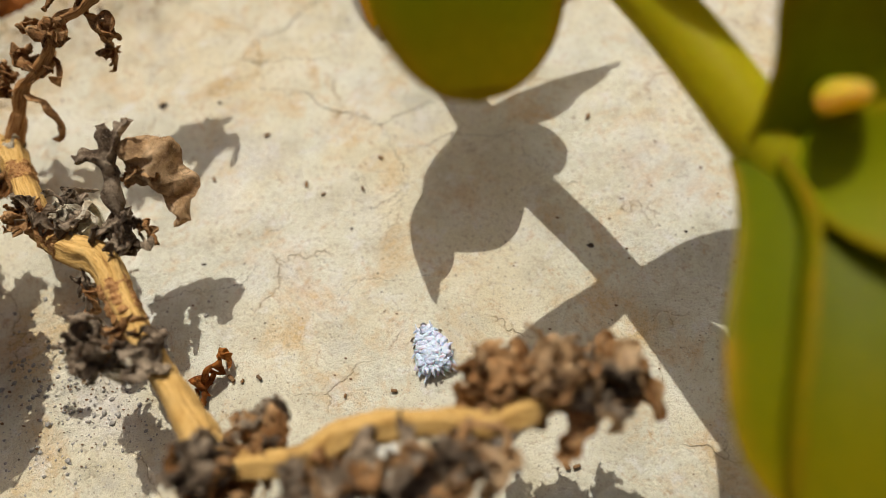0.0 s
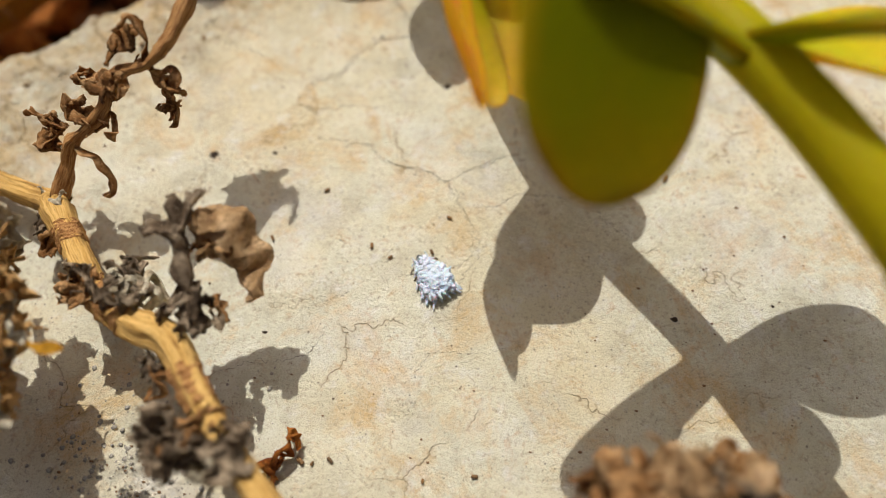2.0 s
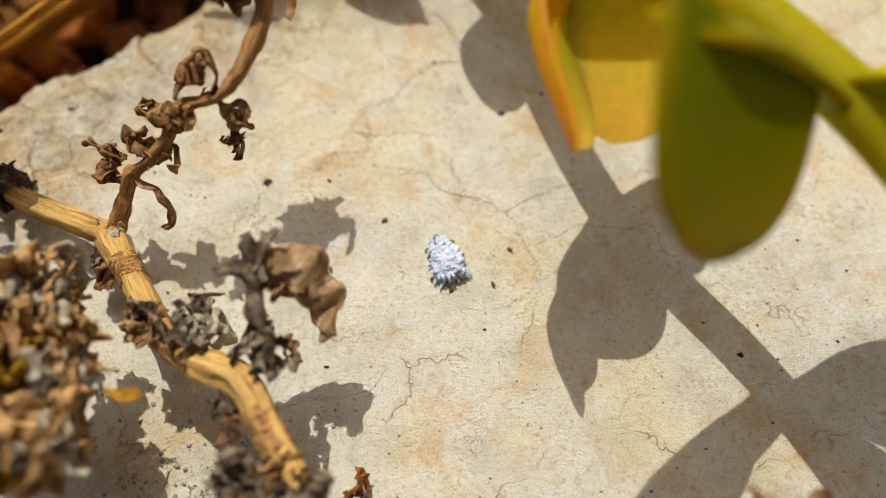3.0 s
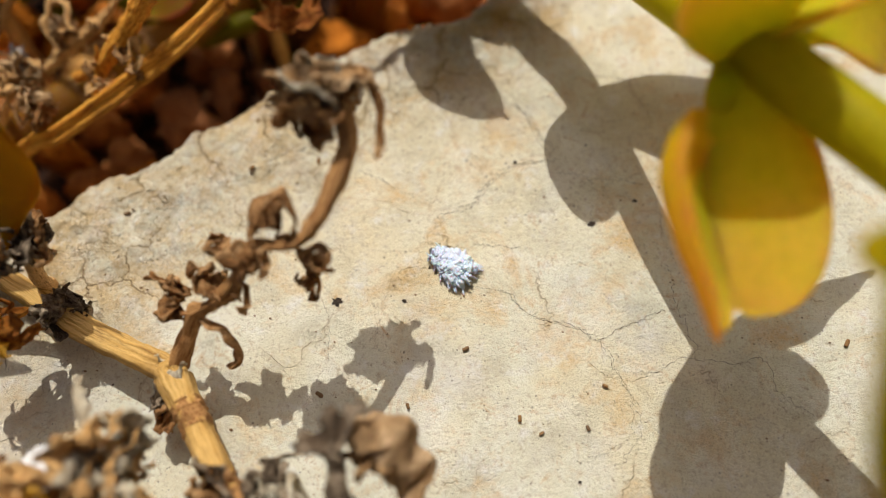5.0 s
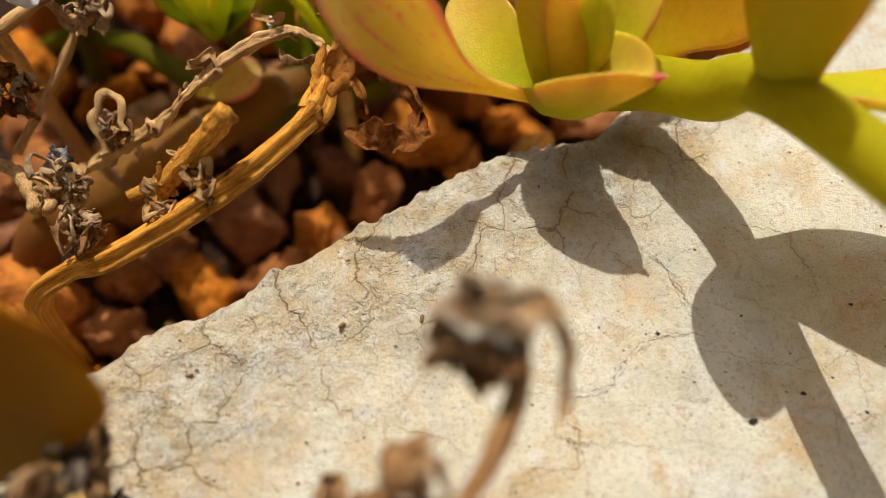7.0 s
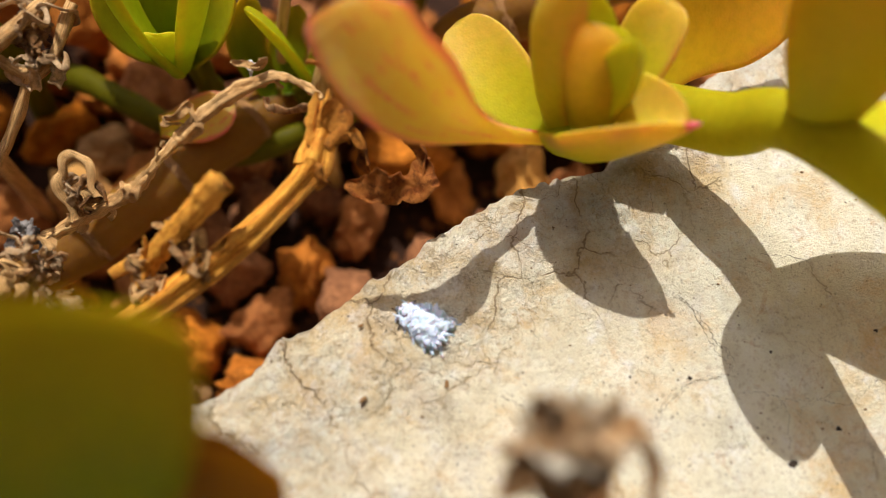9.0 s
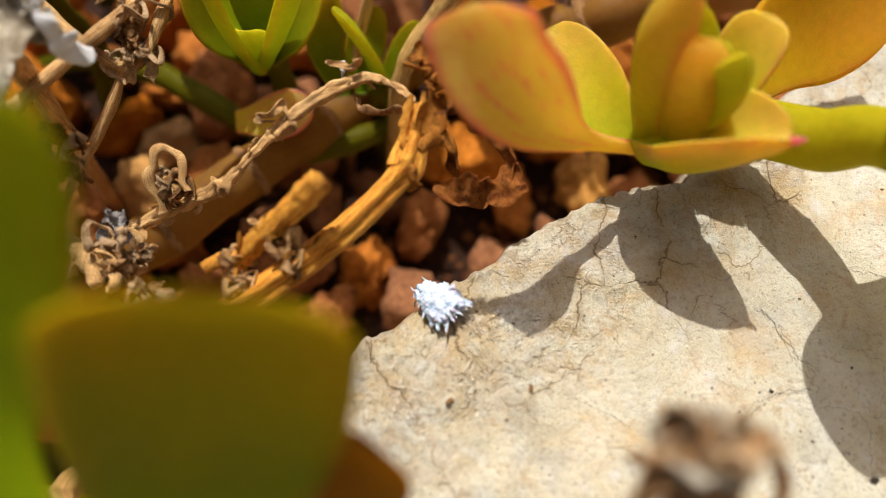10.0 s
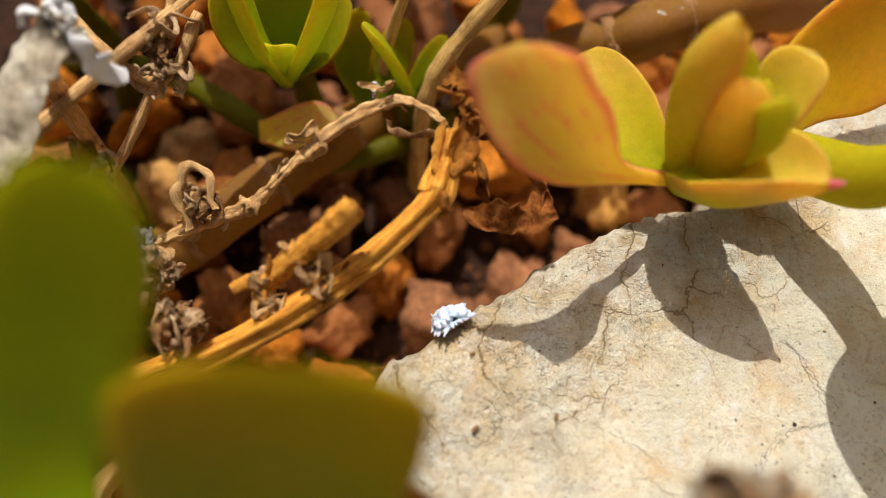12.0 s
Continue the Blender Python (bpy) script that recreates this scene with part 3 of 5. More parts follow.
def build_stone():
    xs = np.concatenate([np.linspace(-30, -10.2, 60), np.arange(-10, 7, 0.055), np.linspace(7.2, 20, 40)])
    ss = np.concatenate([np.linspace(0, 0.42, 30), np.linspace(0.43, 1.0, 250)])
    V, F, U = [], [], []
    ny = len(ss)
    y0 = -16.0
    drop = [(0.03, 0.06), (0.08, 0.25), (0.04, 0.7), (0.12, 1.4), (0.05, 2.4), (0.15, 3.4), (0.1, 5.4)]
    col = ny + len(drop)
    for x in xs:
        ye = edge_y(x)
        for s in ss:
            y = y0 + (ye - y0) * s
            V.append((x, y, stone_z(x, y)))
            U.append((weathered(x, ye - y), 0.0))
        ze = V[-1][2]
        for k, (dy, dz) in enumerate(drop):
            V.append((x, ye + dy + 0.12 * noise.noise(Vector((x * 2.5, dz * 2.0, 12))), ze - dz))
            U.append((1.0, 0.0))
    for i in range(len(xs) - 1):
        for j in range(col - 1):
            a = i * col + j
            F.append((a, a + col, a + col + 1, a + 1))
    # underside and outer faces close the block
    b = len(V)
    for x in (xs[0], xs[-1]):
        V.append((x, y0, -5.4))
        U.append((0.0, 0.0))
    n0, n1 = 0, (len(xs) - 1) * col
    front = [i * col for i in range(len(xs))]
    F.append(tuple(reversed(front)) + (b, b + 1))
    F.append(tuple(range(n0, n0 + col)) + (b,))
    F.append(tuple(reversed(range(n1, n1 + col))) + (b + 1,))
    back = [i * col + col - 1 for i in range(len(xs))]
    F.append(tuple(back) + (b + 1, b))
    st = thing("stone_slab", (0, 0, 0), "pale cream limestone slab with ochre stains and fine cracks", "stone")
    part("slab", (V, F, U), STONE, st)
    return st


def build_ground():
    a = np.concatenate([-np.geomspace(20000, 26, 26), np.linspace(-25, 22, 120), np.geomspace(23, 20000, 26)])
    V, F = [], []
    for x in a:
        for y in a:
            near = math.exp(-((x + 4) ** 2 + (y - 14) ** 2) / 900)
            V.append((x, y, GROUND_Z - 0.3 + near * (0.45 * noise.noise(Vector((x * 0.5, y * 0.5, 0))) + 0.22 * noise.noise(Vector((x * 1.7, y * 1.7, 4))))))
    n = len(a)
    for i in range(n - 1):
        for j in range(n - 1):
            k = i * n + j
            F.append((k, k + n, k + n + 1, k + 1))
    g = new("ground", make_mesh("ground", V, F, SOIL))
    return tagged(g, "dark red-brown soil bed behind the stone slab, shade of the gravel gaps in its colour", "soil", kind="structure")


def build_gravel():
    rng = np.random.RandomState(5)
    meshes = [make_mesh("gravel_stone", *pebble(i, 4, 0.36)[:2], GRAVEL) for i in range(9)]
    pale = [make_mesh("gravel_stone", *pebble(i + 20, 4, 0.3)[:2], GRAVEL_PALE) for i in range(3)]
    placed = []
    for k in range(9000):
        if len(placed) >= 290: break
        big = len(placed) < 90
        x, y = (-13.5 + 15 * rng.rand(), 9.0 + 10 * rng.rand()) if big else (-13.5 + 16 * rng.rand(), 9.0 + 11 * rng.rand())
        if y < edge_y(x) + 0.45: continue
        r = (1.2 + 1.3 * rng.rand() ** 1.5) if big else (0.35 + 0.6 * rng.rand())
        if any((x - a) ** 2 + (y - c) ** 2 < (0.36 * (r + d)) ** 2 for a, c, d in placed): continue
        placed.append((x, y, r))
        pick = rng.rand() < 0.07
        ob = new("gravel_stone", pale[rng.randint(3)] if pick else meshes[rng.randint(9)])
        ob.matrix_world = Matrix.LocRotScale(Vector((x, y, GROUND_Z - 0.15 + 0.26 * r + 0.35 * rng.rand())) * CM, Euler(rng.rand(3) * 6.28), Vector((r, r * (0.75 + 0.3 * rng.rand()), r * (0.7 + 0.3 * rng.rand()))))
        tagged(ob, "pale buff gravel stone half sunk in red soil" if pick else "rough rust-red clod lying on dark soil", "gravel stone", "gravel behind the slab")


def build_soil_crumbs():
    """Fine red crumbs of soil and grit between the stones."""
    rng = np.random.RandomState(15)
    shapes = [pebble(90 + k, 1, 0.5, 0.8) for k in range(4)]
    V, F = [], []
    for k in range(3200):
        x, y = -13.5 + 15 * rng.rand(), 9.0 + 10 * rng.rand()
        if y < edge_y(x) + 0.3: continue
        r = 0.05 + 0.22 * rng.rand() ** 2.5
        v, f, _ = shapes[k % 4]
        a, n = rng.rand() * 6.28, len(V)
        h = GROUND_Z - 0.3 + 0.45 * noise.noise(Vector((x * 0.5, y * 0.5, 0))) + 0.22 * noise.noise(Vector((x * 1.7, y * 1.7, 4))) + r * 0.2
        V.extend([(x + r * (p[0] * math.cos(a) - p[1] * math.sin(a)), y + r * (p[0] * math.sin(a) + p[1] * math.cos(a)), h + r * p[2]) for p in v])
        F.extend([tuple(i + n for i in q) for q in f])
    ob = new("soil_crumbs", make_mesh("soil_crumbs", V, F, SOIL_CRUMB))
    tagged(ob, "fine red-brown soil crumbs between the stones", "soil", kind="stuff")


CRACK_COUNT = [0]


def crack(w, *pts):
    """An open hairline crack across the slab: a shallow dirty groove with broken edges."""
    CRACK_COUNT[0] += 1
    k = CRACK_COUNT[0]
    p = spline([(x, y, 0) for x, y in pts], 26 * len(pts))
    n = len(p)
    V, F = [], []
    for i in range(n):
        x0, y0 = p[i][0], p[i][1]
        x = x0 + 0.07 * noise.noise(Vector((x0 * 3, y0 * 3, k))) + 0.05 * noise.noise(Vector((x0 * 11, y0 * 11, k))) + 0.025 * noise.noise(Vector((x0 * 29, y0 * 29, k)))
        y = y0 + 0.07 * noise.noise(Vector((x0 * 3, y0 * 3, k + 9))) + 0.05 * noise.noise(Vector((x0 * 11, y0 * 11, k + 9))) + 0.025 * noise.noise(Vector((x0 * 29, y0 * 29, k + 9)))
        t = unit(p[min(i + 1, n - 1)] - p[max(i - 1, 0)])
        h = w * 0.16 * (0.12 + 1.3 * abs(noise.noise(Vector((i * 0.31, k * 3.3, 0))))) * math.sin(math.pi * (i + 0.5) / n) ** 0.4
        for sgn in (-1, 1):
            xx, yy = x - sgn * t[1] * h, y + sgn * t[0] * h
            V.append((xx, yy, stone_z(xx, yy) + 0.008))
        V.append((x, y, stone_z(x, y) + 0.003))
    for i in range(n - 1):
        a = 3 * i
        F.append((a, a + 3, a + 5, a + 2))
        F.append((a + 2, a + 5, a + 4, a + 1))
    part("crack", (V, F, [(0, 0)] * len(V)), CRACK, stone, "thin dark crack")


stone = build_stone()
build_ground()
build_gravel()
build_soil_crumbs()


# ---- the trailing succulent ----
N0, N1, N2, N3, N4 = (-3.05, 13.35, 0.85), (-1.1, 12.4, 2.05), (-0.05, 9.5, 3.4), (1.74, 6.88, 3.6), (2.93, 4.45, 3.38)


def build_succulent():
    s = thing("succulent", (9.0, -3.5, GROUND_Z), "trailing yellow-green succulent with spoon-shaped leaves arching over the stone", "plant")
    part("stem", tube([(9.0, -3.5, -4.6), (7.6, -2.0, -0.6), (5.6, 0.4, 1.4), (3.85, 2.5, 2.6, 1.15), (*N4, 1.15), (*N3, 1.18), (*N2, 1.15), (*N1, 1.2), (-1.55, 13.0, 1.25, 1.45), (-2.15, 13.5, 0.75, 1.5), (-2.75, 13.45, 0.7, 1.3), N0], 0.285, 140, 16, wobble=0.03, seed=3, taper=0.85), STEM_GREEN, s, "smooth fleshy yellow-green stem")
    count = [0]

    def leaf(mat, width, normal, *ctrl, **k):
        count[0] += 1
        return part("leaf", blade(ctrl, width, normal, seed=count[0], **k), mat, s)
    # rosette at the tip
    leaf(LEAF_PEACH, 1.12, (-0.42, -0.54, 0.72), (-3.51, 13.11, 0.88), (-4.37, 12.93, 1.45), (-4.95, 12.85, 2.05), (-5.42, 13.04, 2.60), (-5.66, 13.25, 3.00), (-5.76, 13.34, 3.20), cup=0.3, neck=0.14, blunt=6.0, widest=0.58, thick=0.15, wave=0.1, n=44, swell=3.6)
    leaf(LEAF_GOLD, 0.9, (-0.1, -0.55, 0.8), (-3.45, 13.28, 0.75), (-3.85, 13.65, 0.82), (-4.2, 14.15, 0.9), (-4.55, 14.8, 0.95), cup=0.35, neck=0.4, blunt=2.6, thick=0.17)
    cup_leaf = leaf(LEAF_GOLD, 1.15, (-0.4, 0.46, 0.76), (-3.42, 13.1, 0.84), (-3.1, 12.84, 1.14), (-2.8, 12.65, 1.62), (-2.45, 12.46, 2.2), cup=1.0, neck=0.55, thick=0.34, blunt=1.7, widest=0.5)
    leaf(LEAF_GOLD, 0.7, (0.7, 0.25, 0.35), (-3.3, 13.3, 0.75), (-3.6, 13.45, 1.5), (-3.8, 13.55, 2.4), (-3.68, 13.66, 3.2), cup=0.45, neck=0.6, blunt=1.6, thick=0.42)
    leaf(LEAF_BLUSH, 0.72, (0.25, 0.8, 0.45), (-3.06, 13.16, 0.9), (-3.22, 13.12, 1.6), (-3.38, 13.18, 2.25), (-3.5, 13.3, 2.75), cup=0.3, neck=0.7, blunt=2.1, widest=0.45, thick=0.46)
    leaf(LEAF_LIME, 0.5, (0.3, -0.8, 0.5), (-2.95, 13.5, 1.0), (-3.2, 13.68, 1.9), (-3.5, 13.88, 2.62), cup=0.4, neck=0.6, blunt=1.7, thick=0.26)
    leaf(LEAF_LIME, 0.46, (-0.6, -0.5, 0.5), (-3.0, 13.25, 1.15), (-3.02, 13.12, 2.05), (-3.16, 12.98, 2.9), cup=0.5, neck=0.8, blunt=1.5, thick=0.38)
    leaf(LEAF_LIME, 0.4, (-0.2, -0.7, 0.6), (-2.9, 13.45, 1.1), (-2.98, 13.5, 1.8), (-3.05, 13.62, 2.3), cup=0.4, neck=0.7, blunt=1.6, thick=0.26)
    leaf(LEAF_GOLD, 0.74, (-0.6, -0.4, 0.5), (-2.7, 13.5, 0.95), (-2.45, 13.8, 1.5), (-2.24, 14.15, 2.05), cup=0.5, neck=0.6, blunt=4.0, thick=0.26)
    leaf(LEAF_AMBER, 1.7, (0.1, -0.75, 0.65), (-2.7, 13.6, 0.9), (-1.75, 14.45, 1.1), (-0.96, 14.85, 1.3), (-0.1, 15.3, 1.5), cup=0.2, neck=0.4)
    part("leaf_tip", tube([(-2.53, 12.49, 2.11, 1.0), (-2.45, 12.46, 2.2, 0.8), (-2.38, 12.44, 2.26, 0.3)], 0.06, 10, 10, seed=77), LEAF_TIP, cup_leaf, "pink pointed tip")
    # pair at the first node
    leaf(LEAF_HONEY, 1.25, (0.5, 1.0, 0.25), N1, (-1.4, 12.4, 3.0), (-1.65, 12.4, 4.0), (-1.75, 12.3, 5.0), cup=0.3, neck=0.5, blunt=2.0)
    leaf(LEAF_GOLD, 1.55, (0, 0.55, 0.8), N1, (-0.2, 12.3, 2.1), (0.9, 12.05, 2.25), (2.1, 11.6, 2.3), cup=0.2, neck=0.5, wave=0.1)
    # second node: a hanging leaf with one margin rolled over, and two more
    main = blade([(-0.22, 9.56, 3.4), (-0.22, 8.94, 3.3), (-0.11, 8.22, 3.1), (-0.16, 7.53, 2.9), (-0.27, 6.92, 2.7)], 1.3, (0.1, -0.22, 1.0), cup=0.2, neck=0.2, blunt=2.4, widest=0.6, thick=0.15, seed=40, n=36)
    roll = blade([(-0.72, 8.5, 3.42), (-0.93, 8.36, 3.56), (-1.09, 7.96, 3.52), (-1.05, 7.41, 3.45), (-0.92, 6.92, 3.35), (-0.82, 6.5, 3.23)], 0.44, (0.9, 0.1, 0.45), cup=0.8, neck=0.7, blunt=1.2, widest=0.3, thick=0.17, seed=41, n=36)
    web = blade([(-0.5, 8.65, 3.2), (-0.72, 8.05, 3.2), (-0.76, 7.5, 3.1), (-0.68, 7.0, 2.95), (-0.72, 6.7, 3.0)], 0.5, (0.65, 0.0, 0.75), cup=0.3, neck=0.6, blunt=1.6, widest=0.5, thick=0.12, seed=42)
    rolled = part("leaf", join(main, web), LEAF_GOLD, s, "golden hanging leaf with one margin rolled over")
    part("rolled_margin", roll, LEAF_AMBER, rolled, "orange margin rolled into a tube")
    part("bud", blade([(-0.32, 9.15, 3.25), (-0.4, 8.95, 3.42), (-0.46, 8.72, 3.4)], 0.26, (-0.3, 0.3, 0.9), cup=0.2, neck=0.7, blunt=2.0, thick=0.2, seed=46), LEAF_LIME, s, "small side bud")
    leaf(LEAF_GOLD, 1.45, (0.1, -0.93, 0.3), N2, (-0.32, 9.4, 4.05), (-0.4, 9.25, 4.7), (-0.45, 9.2, 5.45), cup=0.2, neck=0.5, blunt=4.0)
    leaf(LEAF_GOLD, 1.3, (-0.1, -0.5, 0.85), N2, (0.7, 9.9, 3.5), (1.5, 10.05, 3.2), (2.24, 9.98, 2.65), cup=0.25, neck=0.35, blunt=1.8)
    leaf(LEAF_GOLD, 0.8, (-0.2, 0.4, 0.9), N2, (0.4, 9.45, 3.9), (0.8, 9.45, 4.3), (1.1, 9.5, 4.5), cup=0.25, neck=0.5, blunt=1.8)
    # third node
    hang = blade([(0.26, 6.56, 4.72), (0.2, 6.3, 4.62), (0.18, 5.95, 4.36), (0.2, 5.55, 4.03), (0.22, 5.11, 3.69)], 2.3, (0.585, -0.43, 0.69), cup=0.1, neck=0.95, blunt=2.1, widest=0.45, thick=0.2, n=44, seed=44)
    shoulder = blade([(1.55, 6.75, 3.65), (1.0, 6.7, 4.15), (0.3, 6.62, 4.72), (-0.62, 6.34, 5.24)], 0.62, (0.3, 0.45, 0.8), cup=0.1, neck=0.8, blunt=4.0, thick=0.2, seed=45)
    part("leaf", join(hang, shoulder), LEAF_OLIVE, s, "olive leaf folded over and hanging")
    leaf(LEAF_GOLD, 1.35, (0.1, 0.3, 1), N3, (2.5, 6.85, 3.5), (3.3, 6.75, 3.4), (4.2, 6.6, 3.25), cup=0.25, neck=0.2, widest=0.7)
    leaf(LEAF_OLIVE, 0.8, (0.2, 0.5, 0.8), N3, (2.15, 6.5, 4.15), (2.55, 6.25, 4.45), (2.9, 6.1, 4.6), cup=0.25, neck=0.5, blunt=1.6)
    # fourth node, close by the lens
    leaf(LEAF_OLIVE_SHADED, 0.95, (0.8, -0.2, 0.5), (2.85, 4.5, 3.4), (2.9, 3.68, 3.55), (2.67, 2.88, 3.55), (2.42, 2.1, 3.45), (2.26, 1.36, 3.3), cup=0.4, neck=0.4)
    leaf(LEAF_OLIVE_SHADED, 1.8, (-0.2, 0.3, 0.9), N4, (2.95, 3.3, 3.6), (2.85, 2.2, 3.6), (2.75, 1.2, 3.4), cup=0.3, neck=0.5)
    leaf(LEAF_OLIVE, 1.5, (-0.35, -0.85, 0.3), N4, (3.3, 4.9, 4.2), (3.42, 5.2, 4.9), (3.45, 5.5, 5.5), cup=0.3, neck=0.5, blunt=3.5)
    leaf(LEAF_OLIVE, 1.3, (-0.3, -0.3, 0.9), (3.0, 4.4, 3.5), (3.3, 4.0, 3.9), (3.7, 3.6, 4.2), (4.1, 3.2, 4.3), cup=0.3, neck=0.5)
    leaf(LEAF_GOLD, 0.4, (-0.2, -0.8, 0.5), (3.2, 4.7, 4.0), (3.1, 4.5, 4.3), (3.0, 4.3, 4.55), cup=0.2, neck=0.7, thick=0.25)
    return s


build_succulent()


SHOOT = (-11.5, 9.4, GROUND_Z)


def near_shoot():
    """A shoot that hangs close before the lens: three steep spoon leaves seen from their shaded side."""
    s = thing("succulent_shoot", SHOOT, "olive and orange succulent shoot leaning out over the soil", "plant")
    part("stem", tube([(-11.5, 9.4, -4.6), (-11.2, 9.4, -1.6), (-10.85, 9.1, 0.1), (-10.0, 8.4, 1.4), (-9.0, 8.0, 1.9), (-8.2, 8.25, 1.9)], 0.27, 50, 14, seed=8), STEM_GREEN, s)
    broad = part("leaf", blade([(-8.25, 8.34, 1.5), (-7.97, 9.09, 2.57), (-7.74, 9.79, 3.64), (-7.6, 10.31, 4.43)], 1.9, (0.05, -0.84, 0.54), cup=0.12, neck=0.4, blunt=6, widest=0.72, seed=4), LEAF_NEAR, s)
    part("leaf", blade([(-9.0, 8.1, 1.75), (-8.4, 8.6, 1.5), (-7.93, 8.88, 1.75), (-7.37, 9.3, 2.5), (-6.75, 9.62, 3.1)], 1.6, (0.05, -0.84, 0.54), cup=0.1, neck=0.4, blunt=5, widest=0.75, seed=5), LEAF_RUST, s)
    part("leaf", blade([(-8.7, 8.2, 2.0), (-9.4, 9.6, 2.9), (-9.1, 10.36, 3.8), (-8.8, 10.9, 4.56), (-8.62, 11.25, 5.1)], 1.0, (0.05, -0.84, 0.54), cup=0.15, neck=0.5, blunt=2.2, seed=6), LEAF_SHADE, s)
    return s, broad


shoot, broad_leaf = near_shoot()


# ---- dead plants ----
SEED = [100]


def seed():
    SEED[0] += 1
    return SEED[0]


def curl(center, r, seed_, axis=(0, 0, 1), turns=1.0, width=0.10, rise=0.5):
    """A dried tendril rolled into a loop."""
    rng = np.random.RandomState(seed_)
    ax = unit(np.array(axis, dtype=float) + 0.5 * rng.randn(3))
    s = unit(np.cross(ax, rng.randn(3)))
    t = np.cross(ax, s)
    pts = []
    for k in range(9):
        a = turns * 2 * math.pi * k / 8
        q = r * (1.15 - 0.75 * k / 8)
        pts.append(np.array(center) + q * (s * math.cos(a) + t * math.sin(a)) + ax * rise * r * (k / 8 - 0.5) * 2)
    pts = [p + rng.randn(3) * r * 0.34 for p in pts]
    return ribbon(pts, width * 0.95, seed_, n=40, thick=0.016, curl=2.4, rough=0.08)


def clump(parent, center, r, count, mats, flat=1.0, size=(0.35, 0.7), curls=2, label=""):
    """Shrivelled leaves bunched round a node."""
    rng = np.random.RandomState(seed())
    c = np.array(center, dtype=float)
    for k in range(count):
        d = unit(rng.randn(3)) * r * rng.rand() ** 0.5
        d[2] *= flat
        part("withered_leaf", crumple(c + d, 0.64 * (size[0] + (size[1] - size[0]) * rng.rand()), rng.randn(3), 0.4 + 0.7 * rng.rand(), seed(), 0.5 + 0.4 * rng.rand(), rough=0.27, thick=0.008), mats[rng.randint(len(mats))], parent, label)
    for k in range(curls):
        d = unit(rng.randn(3)) * r * (0.6 + 0.5 * rng.rand())
        d[2] *= flat
        part("tendril", curl(c + d, 0.10 + 0.12 * rng.rand(), seed(), rng.randn(3), 0.7 + rng.rand(), 0.08 + 0.06 * rng.rand()), mats[rng.randint(len(mats))], parent)


def build_dry_stalk():
    s = thing("dry_stalk", (-11.5, 10.2, GROUND_Z), "dead straw-coloured stalk with shrivelled leaves lying over the stone", "dead plant")
    part("stem", tube([(-11.5, 10.2, -4.6), (-10.2, 9.3, -0.2), (-8.4, 8.2, 0.35), (-7.74, 7.78, 0.5), (-6.51, 7.16, 0.66), (-6.42, 7.05, 0.68, 1.25), (-6.03, 6.44, 0.83), (-5.48, 5.6, 1.05), (-5.0, 5.2, 1.2), (-4.45, 4.92, 1.3, 1.15), (-4.1, 4.35, 1.38), (-3.76, 3.81, 1.42), (-3.2, 3.05, 1.48), (-2.9, 2.6, 1.5, 1.2)], 0.165, 220, 24, ridges=5, ridge=0.13, wobble=0.05, seed=2, rough=0.02), STRAW, s)
    part("branch", tube([(-2.9, 2.6, 1.5, 1.2), (-2.4, 2.3, 1.7), (-1.77, 2.3, 1.85), (-1.2, 2.5, 2.0), (-0.44, 2.52, 2.1), (0.21, 2.5, 2.1), (0.9, 2.75, 2.05)], 0.145, 90, 20, ridges=5, ridge=0.13, seed=4, rough=0.02), STRAW, s)
    part("branch", tube([(-6.4, 7.2, 0.7, 1.3), (-6.2, 7.45, 1.0, 1.2), (-6.03, 7.64, 1.3, 1.25), (-5.8, 7.66, 1.5, 0.7), (-5.5, 7.82, 1.7, 0.8), (-5.21, 8.1, 2.05, 0.9), (-4.66, 7.98, 2.4, 0.75), (-4.42, 8.2, 2.5, 0.8), (-4.25, 8.5, 2.6, 0.9), (-4.08, 8.95, 2.75, 1.05), (-4.13, 9.3, 3.0, 1.1)], 0.09, 120, 16, ridges=4, ridge=0.2, wobble=0.1, seed=5, rough=0.02), STALK_BROWN, s, "thin brown upturned side branch")
    for ctrl in ([(-4.24, 4.6, 1.345), (-4.1, 4.35, 1.38), (-3.96, 4.12, 1.395)], [(-5.6, 5.78, 1.0), (-5.48, 5.6, 1.05), (-5.22, 5.36, 1.13), (-5.0, 5.2, 1.2)], [(-6.2, 6.72, 0.76), (-6.1, 6.56, 0.8), (-6.0, 6.4, 0.84)]):
        part("withered_sheath", tube(ctrl, 0.176, 30, 22, ridges=5, ridge=0.1, wobble=0.06, seed=seed(), rough=0.03), STALK_BROWN, s, "dark brown dried sheath round the stalk")
    part("node_collar", crumple((-6.38, 7.1, 0.86), 0.34, (1, 0.2, 0.1), 0.6, seed(), 0.6, rough=0.15), WITHER_PALE, s, "pale dry collar")
    G, B, O, P = WITHER_GREY, WITHER_BROWN, WITHER_ORANGE, WITHER_PALE
    # small curls up the side branch
    for x, y, z, r in ((-6.32, 7.97, 1.4, 0.15), (-6.25, 7.73, 1.3, 0.14), (-5.82, 7.98, 1.6, 0.17), (-5.68, 8.19, 1.9, 0.15), (-5.55, 7.75, 1.6, 0.16), (-5.35, 8.1, 1.95, 0.15), (-4.9, 8.25, 2.5, 0.24), (-5.1, 7.85, 2.2, 0.14), (-4.5, 7.9, 2.1, 0.13)):
        part("tendril", curl((x, y, z), r, seed(), (0.3, -0.5, 0.8), 0.8, 0.12), B, s)
